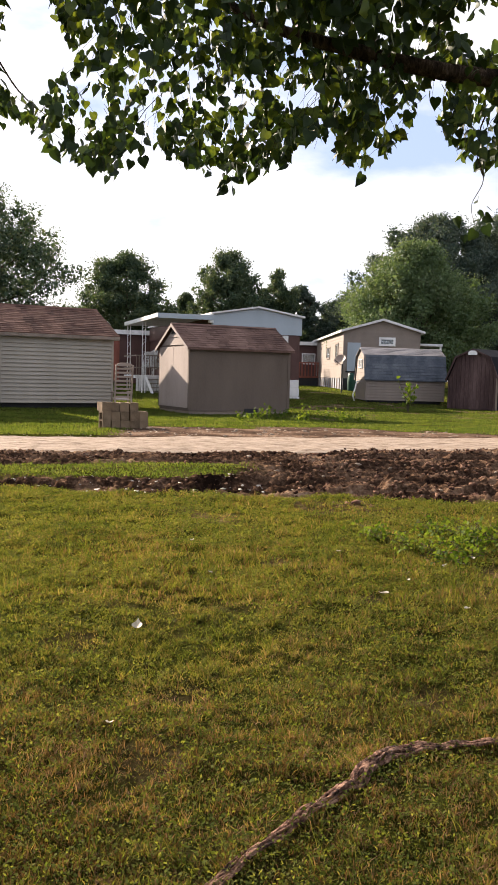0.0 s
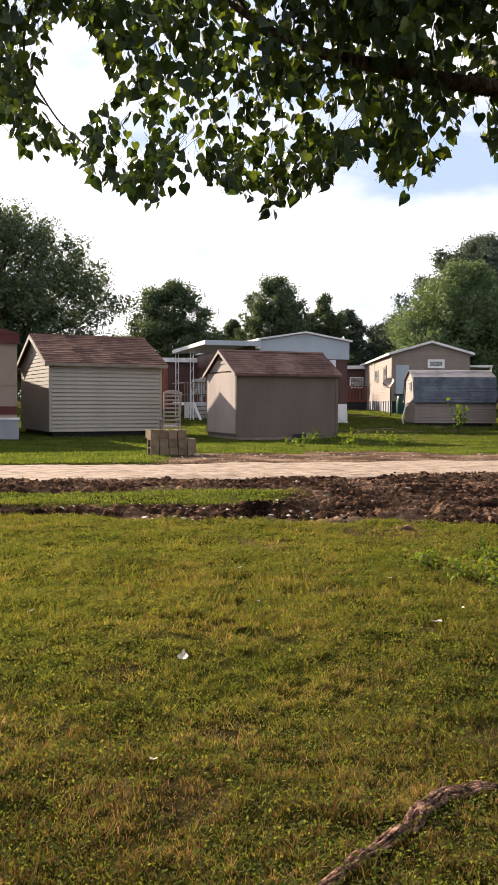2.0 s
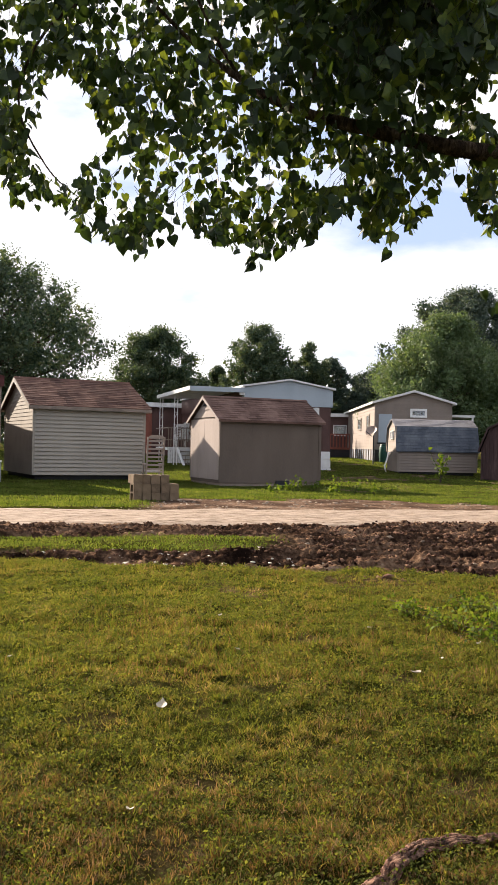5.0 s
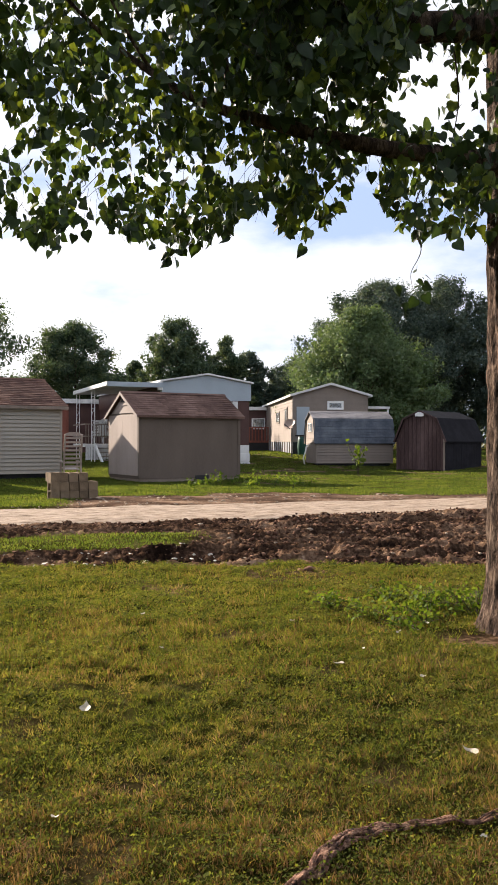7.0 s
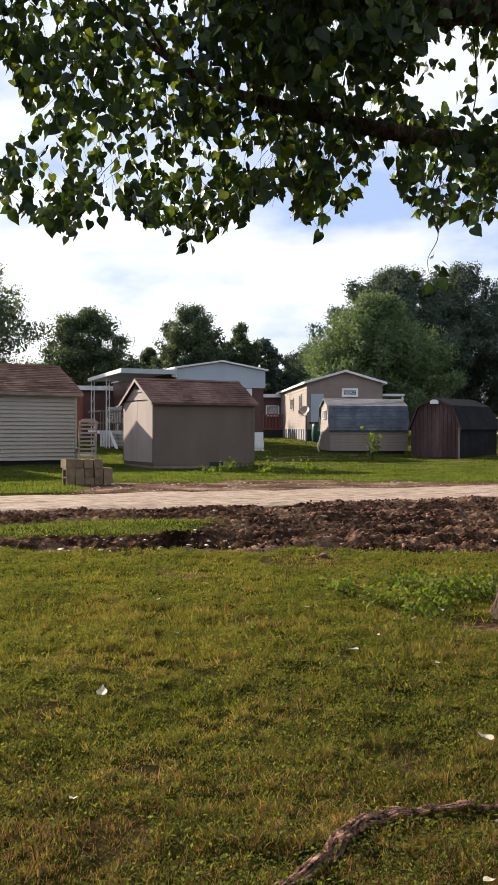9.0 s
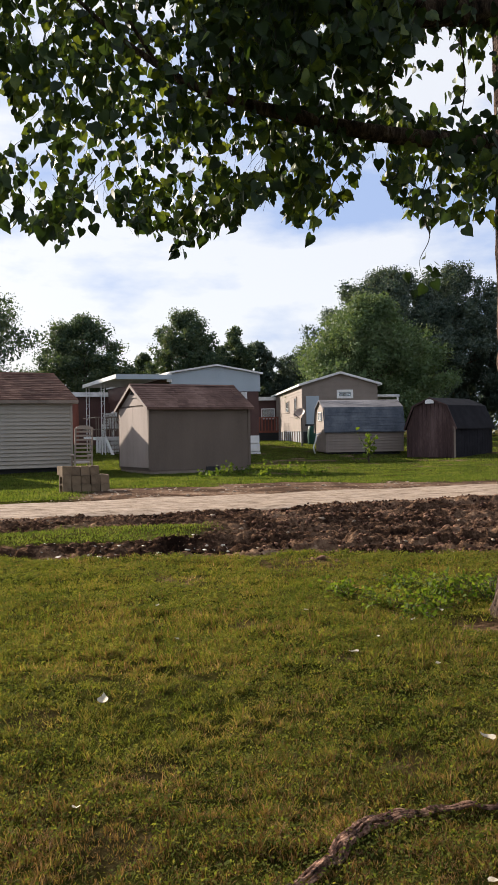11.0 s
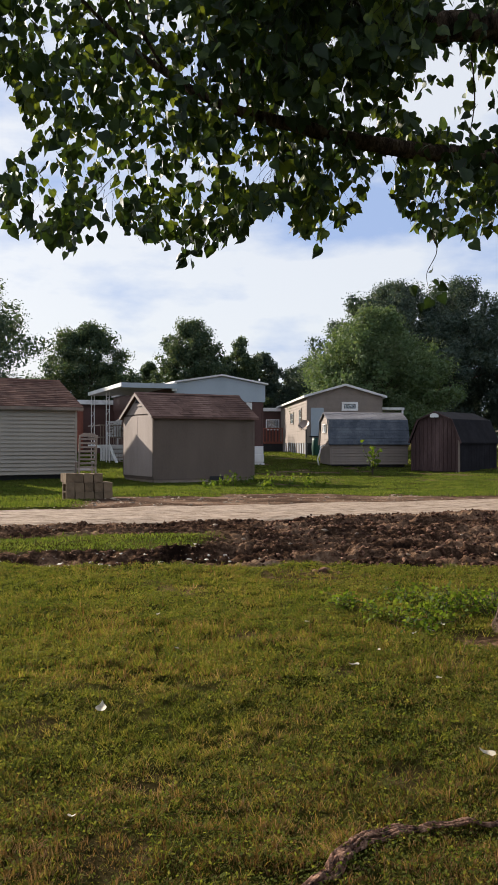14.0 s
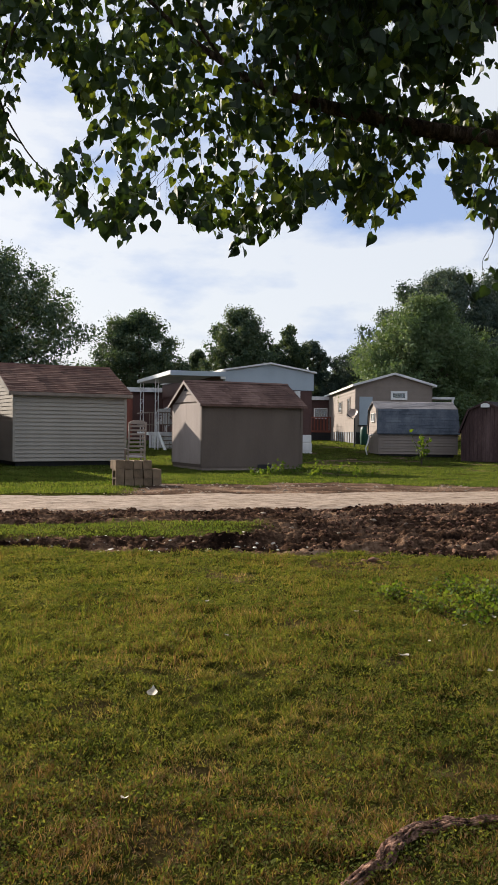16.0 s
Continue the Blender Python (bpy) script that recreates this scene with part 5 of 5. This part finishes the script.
# ---- lawn chairs ----
def lawn_chair(m, mat, label, back=1.10):
    t = thing("lawn_chair", m, label, "chair", group="plastic lawn chairs")
    part("seat", Shape().prism([(0.02, 0.40), (0.50, 0.36), (0.50, 0.39), (0.02, 0.43)], "x", 0.04, 0.52), mat, t)
    for x in (0.0, 0.5):
        part("leg", Shape().beam((x + 0.03, 0.02, 0), (x + 0.03, 0.06, 0.60), 0.05, 0.05), mat, t)
        part("leg", Shape().beam((x + 0.03, 0.56, 0), (x + 0.03, 0.48, 0.58), 0.05, 0.05), mat, t)
        part("arm", Shape().beam((x + 0.03, 0.0, 0.62), (x + 0.03, 0.55, 0.60), 0.07, 0.035), mat, t)
        part("back_frame", Shape().beam((x + 0.03, 0.48, 0.36), (x + 0.03, 0.68, back), 0.05, 0.04), mat, t)
    part("top_rail", Shape().prism([(0.03, back - 0.04), (0.53, back - 0.04), (0.50, back + 0.03), (0.40, back + 0.07), (0.16, back + 0.07), (0.06, back + 0.03)], "y", 0.66, 0.69), mat, t)
    for i in range(8):
        z = 0.44 + i * (back - 0.46) / 8
        y = 0.48 + 0.2 * (z - 0.36) / (back - 0.36)
        part("slat", Shape().box(0.05, y - 0.012, z, 0.51, y + 0.012, z + 0.045 * back / 1.1), mat, t)
    return t


lawn_chair(pose(-3.62, 26.6, 0.0, 0, 0, 200), "plastic", "beige slatted high-backed plastic lawn chair on the grass", 1.42)
def on_porch(x, y, z, *turn):
    m = BROWN_HOME @ pose(x, y, z)
    return Matrix.Translation(m.translation) @ pose(0, 0, 0, *turn)


lawn_chair(on_porch(-1.6, 6.6, 0.95, 0, 0, 196), "white_old", "white plastic chair on the raised porch")
lawn_chair(on_porch(-1.3, 6.0, 1.15, 50, 20, 150), "white_old", "white plastic chair tipped over on the porch")


def drain_pipe():
    t = thing("drain_pipe", pose(4.85, 40.2, 0.2), "white bent drain pipe leaning beside the barn shed", "pipe")
    part("pipe", Shape().tube([(0.12, 0, -0.05), (0.05, 0, 0.25), (0.16, 0.02, 0.55), (0.22, 0.03, 0.85), (0.4, 0.05, 0.9)], [0.035] * 5, 8), "white", t, smooth=True)
    return t


drain_pipe()


# ---- sapling and weeds ----
def sprout(name, x, y, h, n, mat, label, category, seed, size=0.09, spread=0.2, group=""):
    rnd = np.random.RandomState(seed)
    g = float(ground_z(x, y))
    t = thing(name, pose(x, y, g), label, category, group)
    stems = Shape()
    vs, fs, k = [], [], 0
    out = np.array([(0, 0.42)] + LEAF_OUT) * np.array([0.8, 1.0])
    tri = np.array([(0, 1 + i, 1 + (i + 1) % 12) for i in range(12)])
    for j in range(max(1, n // 9)):
        top = np.array([rnd.normal() * spread, rnd.normal() * spread, h * rnd.uniform(0.6, 1.0)])
        stems.tube([(0, 0, -0.05), tuple(top * [0.4, 0.4, 0.55]), tuple(top)], [0.006 * h ** 0.5, 0.004 * h ** 0.5, 0.0015], 4)
        for i in range(9):
            q = rnd.uniform(0.25, 1.02)
            p = top * np.array([q, q, q]) + rnd.normal(size=3) * 0.03
            d = rnd.normal(size=3) + [0, 0, -0.2]
            d /= np.linalg.norm(d)
            s = np.cross(d, rnd.normal(size=3))
            s /= np.linalg.norm(s)
            z = size * rnd.uniform(0.6, 1.2)
            vs.append(p + out[:, :1] * s * z + out[:, 1:] * d * z)
            fs.append(tri + k)
            k += 13
    tagged(part("stem", stems.mesh("stem", M["twig"]), "twig", t), kind="stuff")
    tagged(part("foliage", raw_mesh("foliage", np.concatenate(vs), np.concatenate(fs), M[mat]), mat, t), kind="stuff")
    return t


sprout("sapling", 6.2, 33.3, 1.35, 81, "weed", "young light green sapling on the lawn", "sapling", 3, size=0.15, spread=0.17)
for i, (x, y, h) in enumerate([(0.25, 24.6, 0.35), (0.6, 24.3, 0.5), (1.0, 24.8, 0.4), (1.6, 23.6, 0.55), (2.1, 24.0, 0.4), (2.6, 23.4, 0.45), (0.0, 22.8, 0.3), (3.1, 24.6, 0.35), (1.3, 22.6, 0.3)]):
    sprout("weed_clump", x, y, h, 45, "weed", "straggly green weeds beside the shed", "weed", 20 + i, size=0.08, spread=0.22, group="weeds by the lane")
for i, (x, y, h) in enumerate([(1.62, 6.1, 0.13), (1.82, 6.25, 0.18), (1.45, 6.5, 0.11), (1.95, 5.95, 0.2), (1.2, 5.9, 0.07), (1.35, 5.6, 0.07), (1.0, 6.3, 0.07), (1.55, 5.75, 0.09)]):
    sprout("weed_clump", x, y, h, 180, "weed", "bright green weeds at the foot of the poplar", "weed", 40 + i, size=0.03, spread=0.15, group="weeds by the poplar")



# ---- turf ----
def blades(name, x, y, h, w, mat, label, seed, segs=2, lean=0.6, way=None):
    rnd = np.random.RandomState(seed)
    n = len(x)
    z = ground_z(x, y) - 0.004
    a = rnd.uniform(0, 2 * np.pi, n)
    side = np.stack([np.cos(a), np.sin(a), 0 * a], 1) * (w / 2)[:, None]
    b = rnd.uniform(0, 2 * np.pi, n) if way is None else way + rnd.normal(size=n) * 0.5
    tilt = np.abs(rnd.normal(size=n)) * lean * (1 if way is None else 0.6) + (0 if way is None else 0.35)
    d = np.stack([np.cos(b) * np.sin(tilt), np.sin(b) * np.sin(tilt), np.cos(tilt)], 1)
    d2 = d + np.stack([np.cos(b) * 0.7, np.sin(b) * 0.7, -0.35 + 0 * b], 1) * rnd.uniform(0.1, 1.0, (n, 1))
    d2 /= np.linalg.norm(d2, axis=1)[:, None]
    p = np.stack([x, y, z], 1)
    if segs == 2:
        mid = p + d * (h * 0.55)[:, None]
        tip = mid + d2 * (h * 0.5)[:, None]
        v = np.stack([p - side, p + side, mid + side * 0.8, mid - side * 0.8, tip], 1).reshape(-1, 3)
        k = np.arange(n)[:, None] * 5
        f = np.concatenate([k + [0, 1, 2], k + [0, 2, 3], k + [3, 2, 4]], 0)
    else:
        tip = p + d * h[:, None]
        v = np.stack([p - side, p + side, tip], 1).reshape(-1, 3)
        f = np.arange(n * 3).reshape(-1, 3)
    return tagged(new(name, raw_mesh(name, v, f, M[mat])), label, "grass", kind="stuff")


def scatter(n, y0, y1, spread, edge, seed, power=1.0, bare=True):
    """Random places in the strip that opens out ahead, thinned where the soil lies bare."""
    rnd = np.random.RandomState(seed)
    y = y0 + (y1 - y0) * rnd.rand(n) ** power
    x = rnd.uniform(-1, 1, n) * (spread * y + edge)
    thin = (0.65 + 0.35 * step01(0.30, 0.55, fbm(x * 2.2, y * 2.2, 81))) * (0.42 + 0.58 * step01(0.34, 0.52, fbm(x * 13, y * 13, 83, 3)))
    keep = rnd.rand(n) < thin * (1 - np.clip(dirt_mask(x, y) * 1.15, 0, 1) * (1.0 if bare else 0))
    keep &= ~((y > road_near(x) - 0.15) & (y < road_far(x) + 0.15))
    return x[keep], y[keep], rnd


def turf_height(x, y, rnd):
    return 0.70 * (0.010 + 0.035 * fbm(x * 8, y * 8, 91, 3) ** 2 + 0.060 * fbm(x * 21, y * 21, 93, 2) ** 2 + 0.02 * fbm(x * 1.5, y * 1.5, 95)) * rnd.uniform(0.5, 1.5, len(x))


def tufted(n, per, y0, y1, seed, radius):
    """Blades gathered in small tufts: places, and the way out from each tuft's heart."""
    cx, cy, rnd = scatter(n, y0, y1, 0.44, 0.22, seed, 1.1)
    k = np.repeat(np.arange(len(cx)), per)
    a = rnd.uniform(0, 2 * np.pi, len(k))
    r = radius * np.sqrt(rnd.rand(len(k))) * rnd.uniform(0.5, 1.5, len(cx))[k]
    size = rnd.uniform(0.45, 1.45, len(cx))[k]
    return cx[k] + r * np.cos(a), cy[k] + r * np.sin(a), a, size, rnd


def split_dry(x, y, rnd):
    """Which blades are straw: more in worn patches and on the trodden near part."""
    worn = step01(0.45, 0.65, fbm(x * 1.1 + 3, y * 1.1, 111)) * 0.24 + 0.50 * step01(3.8, 2.0, y) + 0.07
    return rnd.rand(len(x)) < worn


x, y, way, size, rnd = tufted(33000, 14, 1.5, 4.4, 1, 0.018)
hh, ww, dry = turf_height(x, y, rnd) * size * 0.78, 0.0020 + 0.0020 * rnd.rand(len(x)), split_dry(x, y, rnd)
blades("grass", x[~dry], y[~dry], hh[~dry], ww[~dry], "grass", "short green lawn grass", 1, lean=0.8, way=way[~dry])
blades("dry_grass", x[dry], y[dry], hh[dry] * 0.9, ww[dry], "grass_dry", "dry straw-coloured grass in the worn lawn", 6, lean=1.2)
x, y, way, size, rnd = tufted(60000, 12, 4.4, 9.8, 2, 0.026)
hh, ww, dry = turf_height(x, y, rnd) * 0.9 * size, 0.004 + 0.005 * rnd.rand(len(x)), split_dry(x, y, rnd)
blades("grass", x[~dry], y[~dry], hh[~dry], ww[~dry], "grass", "short lawn grass beside the dug strip", 2, segs=1, lean=0.9, way=way[~dry])
blades("dry_grass", x[dry], y[dry], hh[dry], ww[dry], "grass_dry", "dry grass among the lawn", 7, segs=1, lean=1.3)
x, y, rnd = scatter(95000, 9.0, 13.5, 0.44, 0.2, 3)
blades("grass", x, y, 0.03 * rnd.uniform(0.4, 1.5, len(x)), 0.008 + 0.005 * rnd.rand(len(x)), "grass_far", "turf left between the dirt ruts", 3)
x, y, rnd = scatter(260000, 14.5, 34, 0.42, 0.5, 4, 1.2)
blades("grass", x, y, 0.045 * rnd.uniform(0.5, 1.4, len(x)), 0.018 + 0.012 * rnd.rand(len(x)), "grass_far", "sunlit lawn round the sheds", 4, segs=1)
x, y, rnd = scatter(150000, 34, 62, 0.42, 0.5, 5)
blades("grass", x, y, 0.05 * rnd.uniform(0.5, 1.4, len(x)), 0.04 + 0.02 * rnd.rand(len(x)), "grass_far", "sunlit lawn between the homes", 5, segs=1)

rnd = np.random.RandomState(9)
x, y = rnd.uniform(-13, 13, 210000), rnd.uniform(-7, 13, 210000)
keep = ((np.abs(x) > 0.40 * y + 0.15) | (y < 1.5)) & (dirt_mask(x, y) < 0.5) & (y < road_near(x) - 0.3)
x, y = x[keep], y[keep]
blades("grass", x, y, 0.05 * rnd.uniform(0.5, 1.4, len(x)), 0.014 + 0.01 * rnd.rand(len(x)), "grass", "lawn grass round the poplar", 10, segs=1, lean=1.0)


def clover(n, seed):
    """Little broad leaves lying among the blades."""
    rnd = np.random.RandomState(seed)
    y = 1.6 + 7 * rnd.rand(n) ** 1.1
    x = rnd.uniform(-1, 1, n) * (0.44 * y + 0.2)
    keep = (rnd.rand(n) < step01(0.32, 0.62, fbm(x * 2.5 + 7, y * 2.5, 101)) * (0.34 + 0.66 * step01(2.8, 6.0, y))) & (dirt_mask(x, y) < 0.4)
    x, y = x[keep], y[keep]
    n = len(x)
    p = np.stack([x, y, ground_z(x, y) + 0.004 + rnd.rand(n) * 0.055 * fbm(x * 21, y * 21, 93, 2) + 0.008], 1)
    a = rnd.normal(size=(n, 3)) * [1, 1, 0.6]
    a /= np.linalg.norm(a, axis=1)[:, None]
    b = np.cross(a, [0, 0, 1]) + rnd.normal(size=(n, 3)) * 0.6
    b /= np.linalg.norm(b, axis=1)[:, None]
    s = rnd.uniform(0.003, 0.0062, (n, 1)) * (1 + 0.08 * y[:, None])
    v = np.stack([p - a * s, p + b * s * 0.7, p + a * s, p - b * s * 0.7], 1).reshape(-1, 3)
    return tagged(new("clover", raw_mesh("clover", v, np.arange(n * 4).reshape(-1, 4), M["clover"])), "low clover and weed leaves in the lawn", "weed", kind="stuff")


clover(330000, 8)


# ---- clods, stones, fallen leaves ----
def lump_mesh(name, x, y, r, mat, seed, flat=0.75):
    """Angular lumps lying on the ground, all in one mesh."""
    rnd = np.random.RandomState(seed)
    g = (1 + 5 ** 0.5) / 2
    ico = np.array([(-1, g, 0), (1, g, 0), (-1, -g, 0), (1, -g, 0), (0, -1, g), (0, 1, g), (0, -1, -g), (0, 1, -g), (g, 0, -1), (g, 0, 1), (-g, 0, -1), (-g, 0, 1)]) / 1.9
    tri = np.array([(0, 11, 5), (0, 5, 1), (0, 1, 7), (0, 7, 10), (0, 10, 11), (1, 5, 9), (5, 11, 4), (11, 10, 2), (10, 7, 6), (7, 1, 8),
                    (3, 9, 4), (3, 4, 2), (3, 2, 6), (3, 6, 8), (3, 8, 9), (4, 9, 5), (2, 4, 11), (6, 2, 10), (8, 6, 7), (9, 8, 1)])
    n = len(x)
    v = ico[None] * rnd.uniform(0.45, 1.35, (n, 12, 1))
    a = rnd.uniform(0, 6.28, n)
    c, s = np.cos(a)[:, None], np.sin(a)[:, None]
    sx, sy = rnd.uniform(0.7, 1.5, (n, 1)), rnd.uniform(0.7, 1.2, (n, 1))
    X, Y, Z = v[..., 0] * sx, v[..., 1] * sy, v[..., 2] * flat
    v = np.stack([X * c - Y * s, X * s + Y * c, Z], -1) * r[:, None, None]
    v += np.stack([x, y, ground_z(x, y) + r * 0.1], 1)[:, None]
    f = (np.arange(n)[:, None, None] * 12 + tri[None]).reshape(-1, 3)
    return new(name, raw_mesh(name, v.reshape(-1, 3), f, M[mat]))


M["pale_bit"] = material("whitish_stone", tone((0.5, 0.46, 0.38), 0.6, 1.2), scale=8, fine=60, rough=0.9, per_island=0.4)
rnd = np.random.RandomState(12)
x, y = rnd.uniform(-6.5, 8, 70000), rnd.uniform(8.0, 15.4, 70000)
edge = np.exp(-((y - road_near(x) + 0.5) / 0.5) ** 2) * 0.6 + 0.4
keep = (dirt_mask(x, y) > 0.5) & (rnd.rand(len(x)) < edge) & (y < road_near(x) + 0.3)
x, y = x[keep], y[keep]
r = 0.005 + 0.018 * rnd.rand(len(x)) ** 2.5 + 0.03 * rnd.rand(len(x)) ** 9 * (x > 0.5)
tagged(lump_mesh("soil_clods", x, y, r, "clod", 13), "dark brown soil clods heaped along the lane", "soil", kind="stuff")
x, y = rnd.uniform(-6.5, 8, 420), rnd.uniform(8.3, 15, 420)
keep = (dirt_mask(x, y) > 0.4)
x, y = x[keep], y[keep]
tagged(lump_mesh("pebbles", x, y, 0.012 + 0.03 * rnd.rand(len(x)) ** 2, "stone", 14, 0.6), "pale stones turned up in the dirt", "stone", kind="stuff")
x, y = rnd.normal(-1.2, 0.8, 170), rnd.normal(9.1, 0.4, 170)
keep = (dirt_mask(x, y) > 0.3)
x, y = x[keep], y[keep]
tagged(lump_mesh("pebbles", x, y, 0.010 + 0.03 * rnd.rand(len(x)) ** 2.5, "pale_bit", 17, 0.5), "whitish stones strewn along the dug rut", "stone", kind="stuff")
x = rnd.uniform(-8, 10, 2600)
y = road_near(x) + (road_far(x) - road_near(x)) * rnd.uniform(-0.02, 1.05, 2600)
tagged(lump_mesh("gravel", x, y, 0.006 + 0.016 * rnd.rand(len(x)) ** 3, "stone", 15, 0.6), "loose gravel scattered over the lane", "gravel", kind="stuff")
x, y = rnd.uniform(-2.8, 5, 420), rnd.uniform(16.5, 21, 420)
keep = dirt_mask(x, y) > 0.4
x, y = x[keep], y[keep]
tagged(lump_mesh("pebbles", x, y, 0.015 + 0.04 * rnd.rand(len(x)) ** 3, "stone", 16, 0.5), "stones along the edge of the shed apron", "stone", kind="stuff")

M["dry_leaf"] = material("dry_leaf", tone((0.44, 0.385, 0.29), 0.7, 1.2), scale=20, fine=90, rough=0.8, bump=0.2, per_object=0.3)


def dry_leaf(x, y, size, turn, tilt, label="pale curled dry leaf lying in the grass"):
    s = Shape()
    pts = [(0, 0)] + LEAF_OUT
    s.v = [(px * size * 0.8, (py - 0.5) * size, size * (0.9 * px * px + 0.5 * (py - 0.45) ** 2)) for px, py in [(0, 0.42)] + LEAF_OUT]
    s.f = [(0, 1 + i, 1 + (i + 1) % 12) for i in range(12)]
    me = s.mesh("dry_leaf", M["dry_leaf"])
    ob = new("dry_leaf", me)
    ob.matrix_world = pose(x, y, float(ground_z(x, y)) + 0.035, tilt, 0, turn)
    return tagged(ob, label, "leaf", group="fallen dry leaves")


for i, (x, y, s) in enumerate([(-0.485, 3.86, 0.085), (0.74, 4.5, 0.09), (1.12, 4.25, 0.07), (0.95, 4.9, 0.06), (0.62, 5.6, 0.06), (-0.36, 5.9, 0.06), (1.037, 3.24, 0.08), (0.86, 2.55, 0.06),
                               (-0.44, 2.75, 0.06), (0.72, 2.2, 0.06), (1.25, 5.3, 0.06), (1.5, 5.6, 0.06), (-0.2, 4.9, 0.05), (0.9, 6.3, 0.06), (1.4, 6.9, 0.06), (-1.4, 4.6, 0.05)]):
    dry_leaf(x, y, s * (0.75 if i in (0, 6) else 0.58), 67 * i % 360, 22 if i == 0 else 37 * i % 35)
